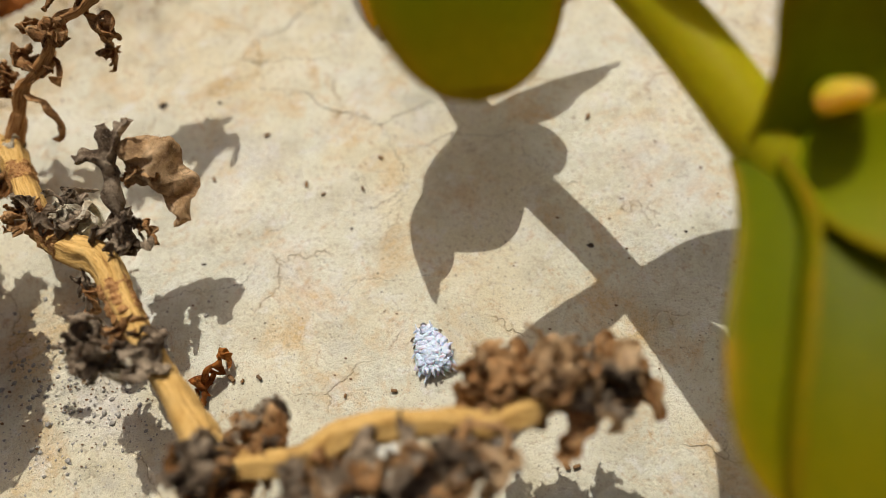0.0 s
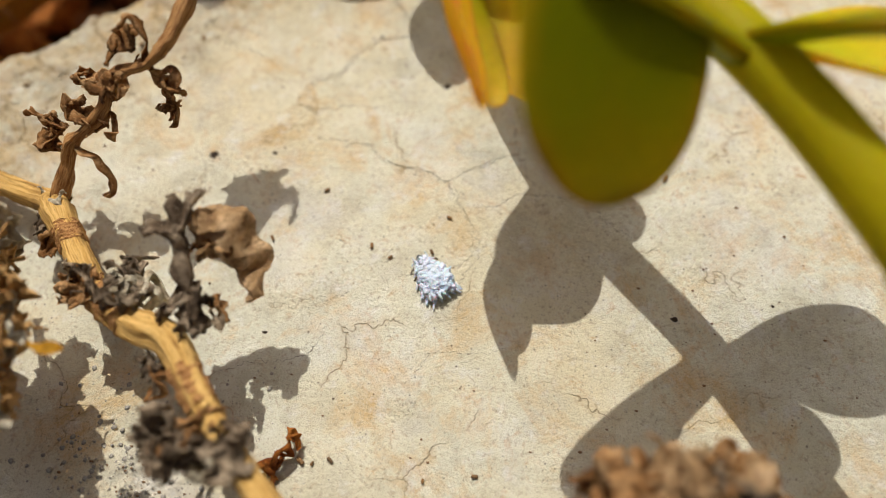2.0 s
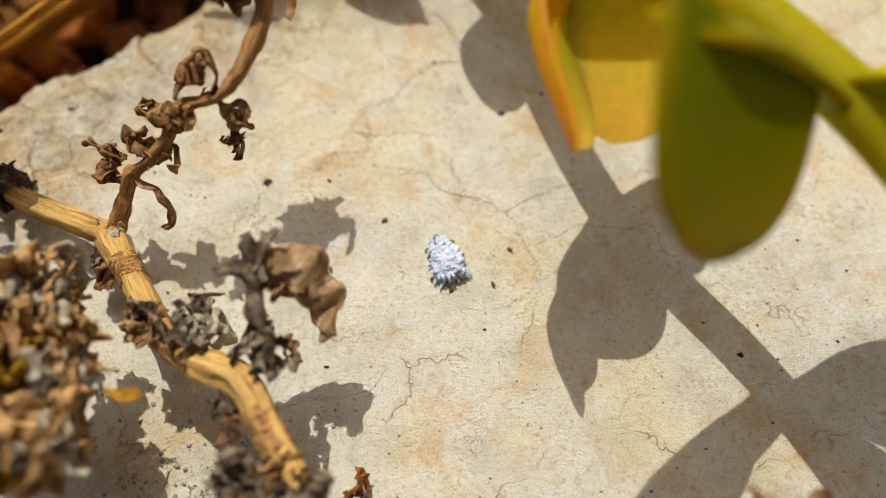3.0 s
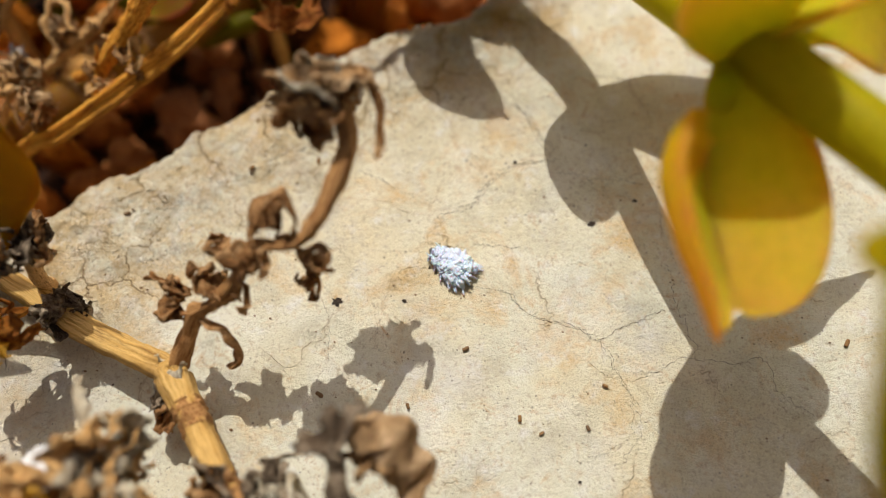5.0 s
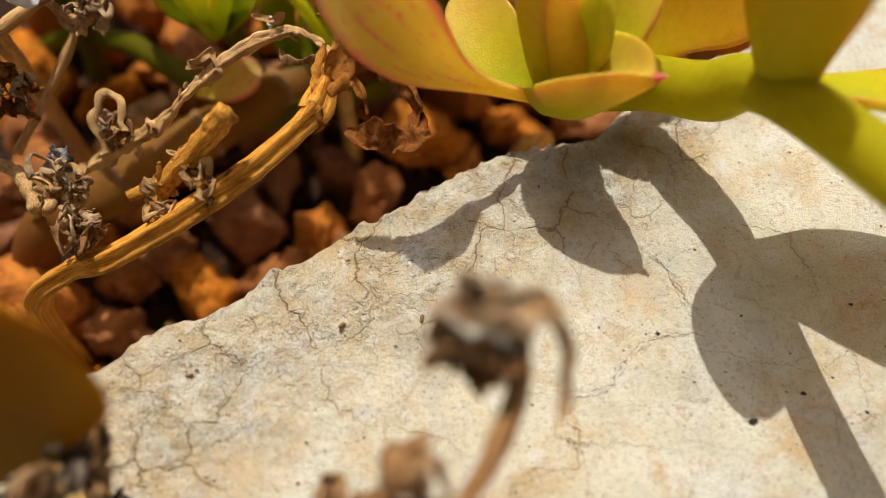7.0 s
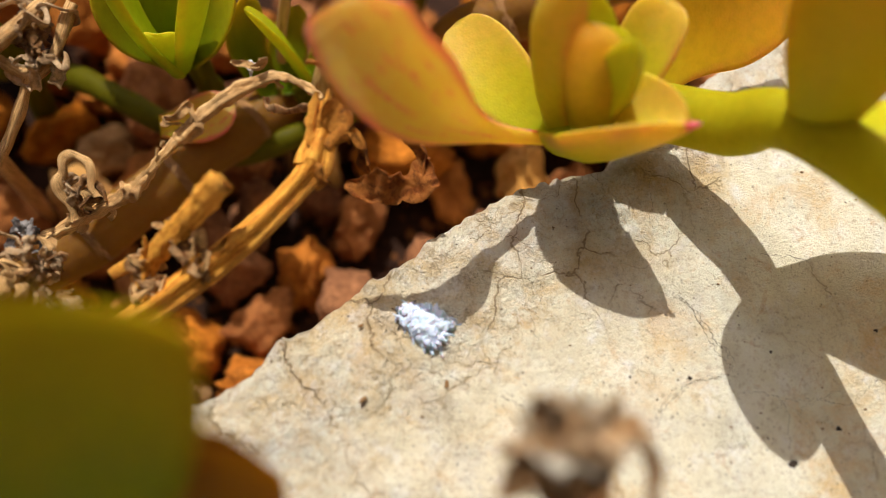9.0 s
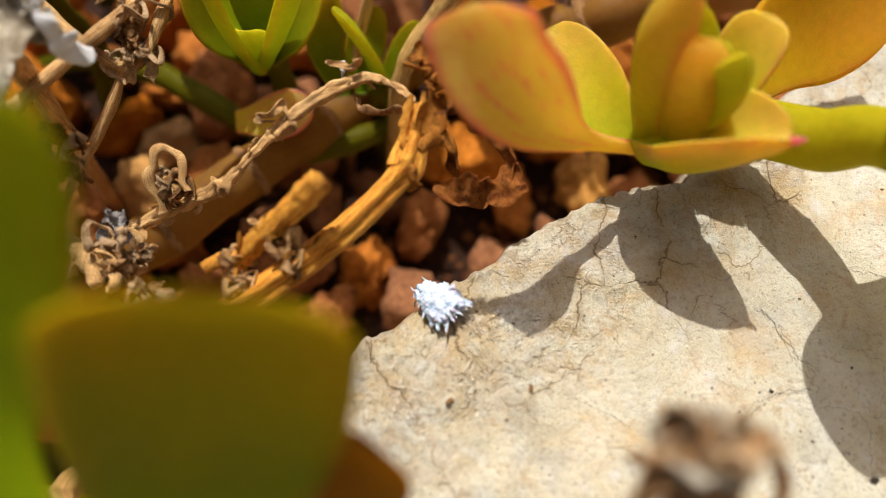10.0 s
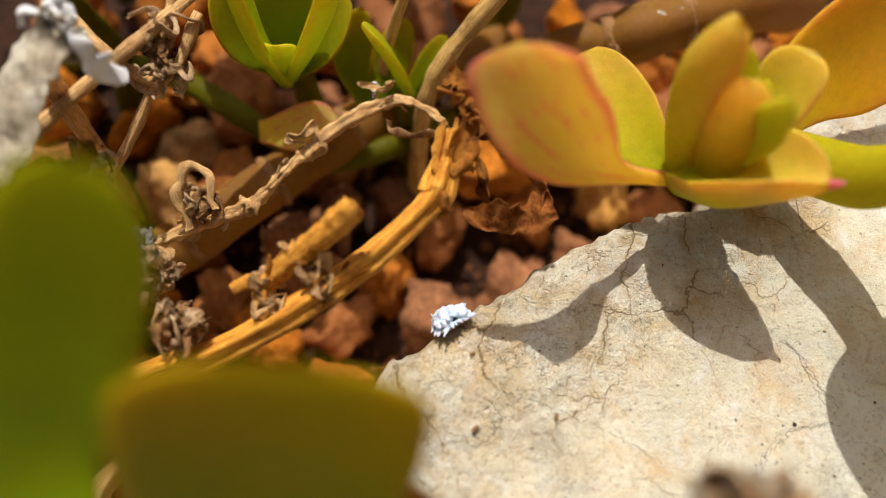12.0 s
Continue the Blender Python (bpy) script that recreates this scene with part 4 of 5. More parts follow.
        part("withered_leaf", crumple((x, y, z), r * 1.9, (0.2, 0.3, 1), 0.7, seed(), 0.7), B, s)
    part("withered_leaf", ribbon([(-6.0, 7.6, 1.3), (-5.75, 7.5, 1.25), (-5.6, 7.35, 1.05), (-5.62, 7.2, 0.85), (-5.7, 7.1, 0.8)], 0.16, seed(), thick=0.03, rough=0.05), B, s)
    part("withered_leaf", ribbon([(-4.66, 7.95, 2.35), (-4.6, 7.95, 2.05), (-4.6, 7.95, 1.8), (-4.62, 7.9, 1.65)], 0.2, seed(), thick=0.04, rough=0.06), B, s)
    clump(s, (-4.6, 7.9, 1.7), 0.08, 2, (B,), size=(0.25, 0.3), curls=1)
    # head of the side branch
    clump(s, (-4.2, 9.38, 3.08), 0.27, 13, (B, B, G, WITHER_TAN), size=(0.32, 0.5), curls=1, label="shrivelled flower head")
    clump(s, (-4.36, 9.3, 3.12), 0.2, 7, (WITHER_TAN, P, B), flat=0.6, size=(0.55, 0.8), curls=0)
    part("withered_leaf", ribbon([(-4.2, 9.3, 3.2), (-3.95, 9.45, 3.25), (-3.78, 9.35, 3.1), (-3.72, 9.05, 2.95), (-3.77, 8.72, 2.84)], 0.16, seed(), thick=0.04), B, s)
    part("withered_leaf", ribbon([(-4.3, 9.1, 3.1), (-4.6, 9.2, 3.1), (-4.85, 9.1, 2.95)], 0.26, seed(), thick=0.05), B, s)
    part("withered_leaf", crumple((-4.45, 9.2, 3.05), 0.42, (1, 0.3, 0.2), 0.5, seed(), 0.8), B, s)
    # dead leaves along the main stem
    part("withered_leaf", blade([(-4.15, 6.1, 1.95), (-3.97, 5.98, 1.98), (-3.75, 5.8, 1.8), (-3.58, 5.55, 1.52), (-3.58, 5.38, 1.32)], 0.56, (-0.5, -0.5, 0.8), cup=-1.3, neck=0.7, blunt=1.2, widest=0.4, thick=0.03, wave=0.25, seed=70, n=44, m=20, rough=0.13), WITHER_TAN, s, "tan folded dead leaf with a pointed tip")
    part("withered_leaf", crumple((-3.95, 5.85, 1.75), 0.34, (0.3, 0.2, 1), 0.9, seed(), 0.8, rough=0.3), B, s)
    for ctrl, w in (([(-4.2, 5.2, 1.4), (-4.2, 5.7, 1.75), (-4.25, 6.15, 2.05), (-4.3, 6.35, 2.15)], 0.22), ([(-4.2, 5.8, 1.8), (-4.45, 6.0, 1.95), (-4.65, 5.95, 1.95)], 0.26), ([(-4.2, 6.0, 1.95), (-4.05, 6.25, 2.1), (-3.9, 6.35, 2.2)], 0.2)):
        part("withered_leaf", ribbon(ctrl, w, seed(), thick=0.05, rough=0.06), G, s)
    clump(s, (-4.05, 5.15, 1.5), 0.32, 7, (B, G, G), size=(0.32, 0.55), curls=3)
    clump(s, (-4.95, 5.6, 1.3), 0.34, 8, (G, G, P), flat=0.6, size=(0.3, 0.5), curls=4)
    clump(s, (-5.65, 5.75, 1.15), 0.28, 5, (G, B), flat=0.6, size=(0.3, 0.5), curls=2)
    clump(s, (-4.62, 4.6, 1.15), 0.2, 3, (B, G), size=(0.25, 0.45), curls=4)
    clump(s, (-4.47, 3.87, 1.45), 0.22, 6, (G, G), flat=0.6, size=(0.4, 0.6), curls=2)
    clump(s, (-4.07, 3.64, 1.5), 0.26, 8, (G, G, B), flat=0.6, size=(0.45, 0.65), curls=2)
    clump(s, (-3.68, 3.53, 1.58), 0.2, 6, (G, G, P), flat=0.6, size=(0.4, 0.55), curls=1)
    clump(s, (-2.3, 2.6, 1.6), 0.34, 11, (G, B), size=(0.4, 0.65), curls=4)
    clump(s, (-2.9, 2.25, 1.75), 0.4, 11, (G, B, G), size=(0.45, 0.7), curls=4)
    clump(s, (-1.35, 1.95, 2.1), 0.45, 10, (B, G), size=(0.45, 0.7), curls=4)
    clump(s, (-0.45, 1.95, 2.25), 0.42, 12, (B, G, G), size=(0.4, 0.7), curls=6)
    clump(s, (0.0, 2.05, 2.2), 0.3, 7, (B, WITHER_TAN), size=(0.4, 0.6), curls=4)
    for ctrl in ([(-0.7, 2.5, 2.2), (-0.65, 2.2, 2.4), (-0.8, 1.9, 2.5)], [(-1.1, 2.5, 2.15), (-1.15, 2.2, 2.3), (-1.0, 1.95, 2.4)]):
        part("withered_leaf", ribbon(ctrl, 0.3, seed(), thick=0.04, rough=0.06), G, s)
    # flower head at the end of the low branch
    clump(s, (0.3, 2.95, 2.0), 0.3, 9, (B, B, WITHER_TAN), size=(0.4, 0.65), curls=3)
    clump(s, (0.85, 2.95, 2.05), 0.34, 13, (B, WITHER_TAN, B), size=(0.5, 0.8), curls=3, label="shrivelled flower head")
    clump(s, (1.35, 2.95, 2.05), 0.3, 11, (WITHER_TAN, B, G), size=(0.5, 0.75), curls=2)
    part("withered_leaf", ribbon([(1.3, 3.0, 2.1), (1.6, 2.9, 2.1), (1.78, 2.7, 1.9), (1.84, 2.5, 1.75)], 0.25, seed(), thick=0.04), B, s)
    part("withered_leaf", ribbon([(1.2, 2.8, 2.1), (1.1, 2.5, 1.95), (0.9, 2.25, 1.85), (0.8, 2.15, 1.8)], 0.28, seed(), thick=0.05), B, s)
    # stub at the soil end
    clump(s, (-7.9, 7.95, 0.62), 0.25, 6, (G,), flat=0.5, size=(0.3, 0.5), curls=1)
    clump(s, (-6.55, 6.75, 0.5), 0.16, 4, (B, G), size=(0.25, 0.4), curls=1)
    return s


def build_near_clump():
    s = thing("dry_flower_head", (-9.2, 5.4, 0.0), "blurred dead flower head on a straw stalk beside the stone", "dead plant")
    G, B, O, P = WITHER_GREY, WITHER_BROWN, WITHER_ORANGE, WITHER_PALE
    part("stem", tube([(-9.2, 5.4, 0.05), (-8.2, 5.2, 1.1), (-7.1, 4.95, 1.6), (-6.2, 4.9, 1.8)], 0.14, 40, 12, ridges=5, ridge=0.08, seed=14, rough=0.02), STRAW, s)
    T = STRAW_GREY
    clump(s, (-6.52, 5.5, 1.9), 0.45, 10, (T, T, P), size=(0.45, 0.75), curls=12)
    clump(s, (-6.22, 4.95, 1.85), 0.36, 8, (T, T, P), size=(0.4, 0.7), curls=11)
    clump(s, (-6.48, 4.73, 2.05), 0.5, 8, (T, WITHER_GOLD, T), size=(0.5, 0.8), curls=9)
    clump(s, (-6.3, 4.25, 1.9), 0.36, 4, (T, P), size=(0.4, 0.6), curls=9)
    clump(s, (-7.36, 5.55, 1.75), 0.5, 7, (B, T), size=(0.6, 0.95), curls=6)
    clump(s, (-6.5, 6.0, 1.75), 0.36, 7, (T, P), size=(0.6, 0.95), curls=5)
    clump(s, (-6.95, 5.0, 1.9), 0.5, 9, (WITHER_GOLD, T), size=(0.6, 0.95), curls=5)
    clump(s, (-6.6, 4.1, 1.9), 0.5, 9, (WITHER_GOLD, T), size=(0.6, 0.95), curls=6)
    part("withered_leaf", ribbon([(-6.8, 6.1, 1.7), (-6.95, 6.5, 1.8), (-7.0, 6.8, 1.8)], 0.2, seed(), thick=0.03), P, s)
    part("withered_leaf", blade([(-5.6, 4.68, 2.1), (-5.4, 4.62, 2.12), (-5.22, 4.62, 2.08)], 0.12, (0, 0.2, 1), thick=0.03, seed=17, rough=0.03, wave=0.3), WITHER_GOLD, s, "small yellow dead leaf tip")
    part("withered_leaf", blade([(-7.55, 5.95, 1.55), (-7.3, 5.9, 1.72), (-7.0, 5.75, 1.7)], 0.42, (0, 0.3, 0.9), cup=0.3, neck=0.7, thick=0.03, rough=0.04, seed=18), PAPER, s, "whitish papery dead leaf")
    return s


def build_left_dead_leaf():
    s = thing("dead_leaf_tuft", (-8.6, 8.6, 0.0), "orange-brown dead leaves standing beside the dry stalk", "dead plant")
    part("stem", tube([(-8.6, 8.6, 0.0), (-8.3, 8.4, 0.8), (-8.05, 8.5, 1.5)], 0.1, 20, 10, seed=19), STRAW_GREY, s)
    clump(s, (-8.0, 8.55, 1.5), 0.28, 6, (WITHER_BROWN, WITHER_GREY), size=(0.4, 0.6), curls=2)
    clump(s, (-8.45, 7.5, 1.3), 0.36, 7, (WITHER_GOLD, WITHER_GOLD, WITHER_ORANGE), size=(0.5, 0.8), curls=2)
    clump(s, (-8.2, 8.2, 1.9), 0.2, 4, (WITHER_BROWN, WITHER_GREY), size=(0.4, 0.5), curls=1)
    return s


build_dry_stalk()
build_near_clump()
build_left_dead_leaf()


# ---- behind the slab: dead twigs, other succulents ----
def bracts(parent, ctrl, count, size, mat, seed_):
    """Small dry scales and torn fibres standing off along a twig."""
    rng = np.random.RandomState(seed_)
    c = spline([r[:3] for r in ctrl], 60)
    for k in range(count):
        i = rng.randint(3, 56)
        p, t = c[i], unit(c[i + 1] - c[i])
        d = unit(rng.randn(3) - t * 0.2)
        q = size * rng.uniform(0.5, 1.2)
        part("bract", ribbon([p, p + d * q * 0.5 + t * q * 0.3, p + d * q * 0.8 + t * q * 0.9], q * 0.55, seed_ + k, n=12, thick=0.015, curl=1.8, rough=0.03), mat, parent)


def build_fluted_twig():
    s = thing("dry_fluted_twig", (-11.2, 10.9, GROUND_Z), "orange-brown fluted dead twig with torn end above the soil", "dead plant")
    part("stem", tube([(-11.2, 10.9, -4.6), (-10.4, 10.9, -1.2), (-9.61, 11.1, -0.3), (-9.04, 11.2, -0.1), (-8.3, 11.5, 0.2), (-7.56, 11.9, 0.45, 1.1), (-6.91, 12.37, 0.65), (-6.45, 12.8, 0.8), (-6.36, 12.95, 0.82, 1.35), (-6.25, 13.3, 0.9), (-6.17, 13.65, 1.0, 0.9)], 0.138, 120, 24, ridges=4, ridge=0.3, wobble=0.03, seed=22, rough=0.01), STRAW_ORANGE, s)
    bracts(s, [(-9.6, 11.1, -0.3), (-8.3, 11.5, 0.25), (-7.6, 11.9, 0.5), (-7.2, 12.15, 0.6)], 16, 0.22, STRAW_ORANGE, 300)
    bracts(s, [(-8.4, 11.75, 0.25), (-8.2, 12.05, 0.5), (-7.7, 12.3, 0.95)], 12, 0.2, STRAW_ORANGE, 340)
    part("node_collar", crumple((-6.38, 12.9, 0.88), 0.36, (0.6, 0.6, 0.1), 0.7, seed(), 0.6, rough=0.14), WITHER_ORANGE, s)
    for k in range(5):
        a = k * 1.25
        part("torn_strip", ribbon([(-6.33, 13.0, 0.85), (-6.25 + 0.12 * math.cos(a), 13.35, 0.95 + 0.12 * math.sin(a)), (-6.18 + 0.13 * math.cos(a), 13.72, 1.05 + 0.13 * math.sin(a))], 0.15, seed(), thick=0.03), STRAW_ORANGE, s)
    O = WITHER_ORANGE
    for ctrl, w in (([(-6.2, 13.1, 0.95), (-5.95, 13.3, 1.0), (-5.8, 13.25, 0.8), (-5.75, 13.05, 0.6), (-5.72, 12.95, 0.5)], 0.26), ([(-6.2, 13.3, 1.0), (-5.98, 13.65, 1.1), (-5.95, 13.9, 1.15), (-6.1, 14.2, 1.2), (-6.25, 14.3, 1.2)], 0.38),):
        part("withered_leaf", ribbon(ctrl, w, seed(), n=46, thick=0.014, curl=1.2, rough=0.045), O, s, "rust-orange curled dead leaf")
    hook = join(ribbon([(-5.95, 13.75, 1.1), (-5.65, 13.63, 1.0), (-5.4, 13.48, 0.9), (-5.15, 13.25, 0.75), (-5.06, 13.02, 0.6), (-5.16, 12.84, 0.46)], 0.24, 52, n=56, thick=0.03, curl=0.5, rough=0.07),
                blade([(-5.04, 13.1, 0.6), (-5.14, 12.84, 0.46), (-5.35, 12.76, 0.42), (-5.61, 12.77, 0.42), (-5.98, 12.92, 0.46)], 0.42, (0.1, -0.45, 0.9), cup=0.5, neck=0.5, blunt=4.0, widest=0.45, thick=0.05, wave=0.5, rough=0.10, n=60, m=18, seed=51))
    part("withered_leaf", hook, WITHER_RUST, s, "dark rust curled dead leaf")
    clump(s, (-6.05, 13.85, 1.15), 0.2, 3, (O,), size=(0.3, 0.45), curls=2)
    # broken stub that stands up from it
    part("stub", tube([(-8.4, 11.75, 0.25), (-8.3, 12.0, 0.4), (-7.95, 12.2, 0.7), (-7.6, 12.35, 1.05), (-7.3, 12.5, 1.35)], 0.12, 40, 18, ridges=6, ridge=0.14, taper=1.25, seed=24, rough=0.03), STRAW_ORANGE, s, "straw-coloured snapped stub")
    part("stub", tube([(-8.25, 12.05, 0.4), (-8.5, 12.0, 0.35), (-8.75, 11.9, 0.3)], 0.08, 20, 12, ridges=4, seed=25, rough=0.03), STRAW_ORANGE, s)
    for p in ((-8.0, 12.25, 0.7), (-8.35, 12.0, 0.45), (-7.75, 12.05, 0.7), (-8.3, 11.7, 0.35), (-7.65, 11.9, 0.55)):
        part("tendril", curl(p, 0.14, seed(), (0.3, 0.4, 0.6), 0.9, 0.09), STRAW_GREY, s)
        part("withered_leaf", crumple(p, 0.26, (0.3, 0.2, 1), 0.7, seed(), 0.5), WITHER_BROWN, s)
    clump(s, (-9.3, 11.55, 0.15), 0.25, 5, (WITHER_BROWN, WITHER_TAN), size=(0.25, 0.4), curls=4)
    return s


def build_grey_twig():
    s = thing("dry_grey_twig", (-12.0, 12.4, GROUND_Z), "thin grey-brown dead twig arching over the gravel", "dead plant")
    part("stem", tube([(-12.0, 12.4, -4.6), (-11.2, 12.6, -1.8), (-10.44, 12.7, -0.9), (-9.58, 12.92, -0.45, 1.2), (-8.72, 12.95, 0.2), (-8.6, 13.0, 0.25, 1.25), (-8.07, 13.4, 0.6), (-7.95, 13.5, 0.65, 1.3), (-7.53, 13.8, 0.8, 0.9), (-7.0, 14.05, 0.9, 1.1), (-6.7, 14.08, 0.92, 0.8), (-6.45, 13.95, 0.9, 0.7), (-6.25, 13.78, 0.88, 0.6)], 0.066, 200, 16, ridges=4, ridge=0.25, wobble=0.12, seed=27, rough=0.035), STRAW_GREY, s)
    bracts(s, [(-9.58, 12.92, -0.4), (-8.6, 13.0, 0.25), (-8.0, 13.5, 0.65), (-7.0, 14.05, 0.9), (-6.4, 13.9, 0.9)], 22, 0.11, STRAW_GREY, 380)
    for p, r in (((-7.98, 13.6, 0.75), 0.17), ((-7.0, 14.2, 1.0), 0.12), ((-8.65, 13.05, 0.3), 0.1), ((-9.5, 12.95, -0.35), 0.14), ((-9.2, 12.95, -0.2), 0.12)):
        part("tendril", curl(p, r, seed(), (0.2, -0.4, 0.8), 0.9, 0.1), STRAW_GREY, s)
    part("withered_leaf", ribbon([(-6.34, 13.92, 0.88), (-6.23, 13.77, 0.85), (-6.44, 13.66, 0.8), (-6.71, 13.71, 0.75), (-6.93, 13.79, 0.72), (-6.97, 13.92, 0.75)], 0.17, seed(), n=44, thick=0.02, curl=1.4, rough=0.04), WITHER_BROWN, s, "dried leaf curled back into a ring")
    part("withered_leaf", crumple((-7.09, 14.33, 0.78), 0.11, (1, 0, 0.3), 0.6, seed(), 0.8), PAPER, s, "small bleached scale")
    part("tendril", ribbon([(-9.44, 12.85, -0.2), (-9.53, 13.18, 0.1), (-9.42, 13.45, 0.3), (-9.16, 13.33, 0.35), (-9.07, 12.94, 0.2)], 0.15, seed(), n=40, thick=0.03, rough=0.05), STRAW_GREY, s)
    part("tendril", ribbon([(-9.39, 12.89, -0.2), (-9.31, 13.15, 0.1), (-9.11, 13.18, 0.2), (-8.98, 12.92, 0.1)], 0.12, seed(), n=36, thick=0.03, rough=0.05), WITHER_BROWN, s)
    clump(s, (-9.3, 13.1, 0.0), 0.2, 3, (WITHER_BROWN, WITHER_TAN, STRAW_GREY), size=(0.25, 0.45), curls=5)
    clump(s, (-9.95, 12.6, 0.0), 0.14, 4, (ASH,), size=(0.2, 0.32), curls=1, label="ash-grey crumpled leaf")
    clump(s, (-9.65, 12.15, 0.1), 0.33, 6, (WITHER_BROWN, WITHER_TAN, STRAW_GREY), size=(0.3, 0.5), curls=5)
    part("side_twig", tube([(-11.6, 12.9, 0.2), (-10.9, 12.55, 0.1), (-10.4, 12.35, 0.0), (-10.1, 12.0, -0.2)], 0.08, 30, 12, ridges=4, seed=28, rough=0.04), STRAW_GREY, s)
    part("side_twig", tube([(-10.45, 12.4, 0.0), (-10.2, 12.1, 0.1), (-10.0, 11.8, 0.1)], 0.1, 20, 12, ridges=4, seed=29, rough=0.04), STRAW_GREY, s)
    return s


def build_papery_leaves():
    s = thing("papery_dead_plant", (-11.6, 14.6, GROUND_Z), "bleached papery dead leaves and twigs behind the gravel", "dead plant")
    part("stem", tube([(-11.6, 14.6, -4.6), (-11.0, 14.3, 0.0), (-10.6, 13.9, 1.9)], 0.12, 30, 10, ridges=4, seed=31), STRAW_GREY, s)
    part("withered_leaf", blade([(-10.4, 14.1, 2.1), (-10.75, 13.75, 1.9), (-11.0, 13.2, 1.6), (-11.15, 12.7, 1.4)], 0.85, (0.1, 0.35, 0.9), cup=-0.4, neck=0.6, blunt=1.3, thick=0.03, wave=0.3, seed=33, rough=0.09), WITHER_PALE, s, "bleached folded leaf")
    part("withered_leaf", ribbon([(-10.3, 14.2, 2.0), (-10.15, 14.0, 1.9), (-9.95, 13.85, 1.7), (-9.8, 13.9, 1.6)], 0.36, seed(), thick=0.04, rough=0.09), PAPER, s, "white crumpled leaf tip")
    clump(s, (-10.4, 14.25, 1.9), 0.25, 4, (PAPER, WITHER_PALE), size=(0.35, 0.5), curls=1)
    clump(s, (-10.6, 13.2, 0.6), 0.45, 7, (WITHER_BROWN, WITHER_TAN, WITHER_ORANGE), size=(0.4, 0.6), curls=5)
    for ctrl, r in (([(-11.8, 13.2, 0.4), (-10.6, 14.1, 0.9), (-9.6, 15.2, 1.0), (-8.9, 16.0, 1.0)], 0.09), ([(-11.2, 15.6, 0.8), (-10.3, 14.7, 0.8), (-9.7, 14.5, 0.6), (-9.3, 15.3, 0.9)], 0.07), ([(-10.9, 13.0, -0.5), (-10.0, 14.2, 0.4), (-9.5, 15.6, 1.2)], 0.06)):
        part("twig", tube(ctrl, r, 40, 9, ridges=4, ridge=0.15, wobble=0.1, seed=seed()), STRAW_GREY, s)
    clump(s, (-9.7, 14.8, 0.8), 0.35, 5, (WITHER_BROWN, WITHER_TAN), size=(0.3, 0.5), curls=4)
    return s


def rosette(name, label, base, center, leaves, mat, mat2, length, width, tilt0=20, tilt1=75, seed_=0):
    rng = np.random.RandomState(seed_)
    s = thing(name, base, label, "plant")
    c = np.array(center, dtype=float)
    part("stem", tube([base, tuple((np.array(base) + c) / 2 + np.array((0.3, 0.2, 0))), center], 0.2, 24, 12, seed=seed_), STEM_SHADED, s)
    for k in range(leaves):
        f = k / (leaves - 1)
        a, el = k * 2.4 + rng.rand() * 0.3, radians(tilt0 + (tilt1 - tilt0) * f)
        d = np.array((math.cos(a) * math.cos(el), math.sin(a) * math.cos(el), math.sin(el)))
        ln = length * (1 - 0.5 * f)
        n = np.array((-math.cos(a) * math.sin(el), -math.sin(a) * math.sin(el), math.cos(el)))
        p = c + np.array((0, 0, 0.25 * f))
        part("leaf", blade([p, p + d * ln * 0.5 - n * 0.06 * ln, p + d * ln + n * 0.1 * ln], width * (1 - 0.35 * f), n, cup=0.35, neck=0.5, thick=0.2, seed=seed_ + k), mat2 if rng.rand() < 0.35 else mat, s)
    return s


CUP_LEAVES = (
    (LEAF_LIME, 0.95, (0.75, 0.3, 0.4), [(-8.5, 15.36, -0.65), (-8.72, 15.3, 0.2), (-8.88, 15.43, 1.0), (-8.94, 15.6, 1.7)]),
    (LEAF_LIME, 0.85, (-0.75, 0.3, 0.4), [(-8.37, 15.4, -0.65), (-7.95, 15.3, 0.3), (-7.62, 15.4, 1.1), (-7.45, 15.57, 1.8)]),
    (LEAF_LIME, 0.62, (0, 0.8, 0.5), [(-8.43, 15.34, -0.45), (-8.49, 15.24, -0.05), (-8.45, 15.25, 0.3)]),
    (LEAF_GREEN, 1.1, (0, -0.8, 0.55), [(-8.45, 15.6, -0.7), (-8.44, 15.95, 0.1), (-8.35, 16.35, 0.9)]),
    (LEAF_GREEN, 0.8, (-0.6, -0.5, 0.5), [(-8.3, 15.6, -0.8), (-7.9, 15.8, -0.3), (-7.5, 16.1, 0.3)]),
    (LEAF_GREEN, 0.8, (0.6, -0.5, 0.5), [(-8.6, 15.6, -0.8), (-9.0, 15.8, -0.3), (-9.3, 16.1, 0.4)]),
)
SIDE_LEAVES = (
    (LEAF_LIME, 0.5, (0.6, 0.4, 0.5), [(-6.66, 15.44, -1.1), (-6.94, 15.52, -0.4), (-7.32, 15.59, 0.35)]),
    (LEAF_GREEN, 0.6, (0.2, -0.6, 0.7), [(-7.3, 15.5, -1.6), (-7.54, 15.94, -0.9), (-7.36, 16.31, -0.2)]),
    (LEAF_GREEN, 0.6, (0, -0.7, 0.6), [(-6.94, 15.45, -1.5), (-6.95, 15.95, -1.1), (-6.69, 16.35, -0.5)]),
    (LEAF_GREEN, 0.45, (-0.6, -0.5, 0.5), [(-6.7, 15.5, -1.4), (-6.35, 15.7, -0.9), (-6.1, 16.0, -0.4)]),
)


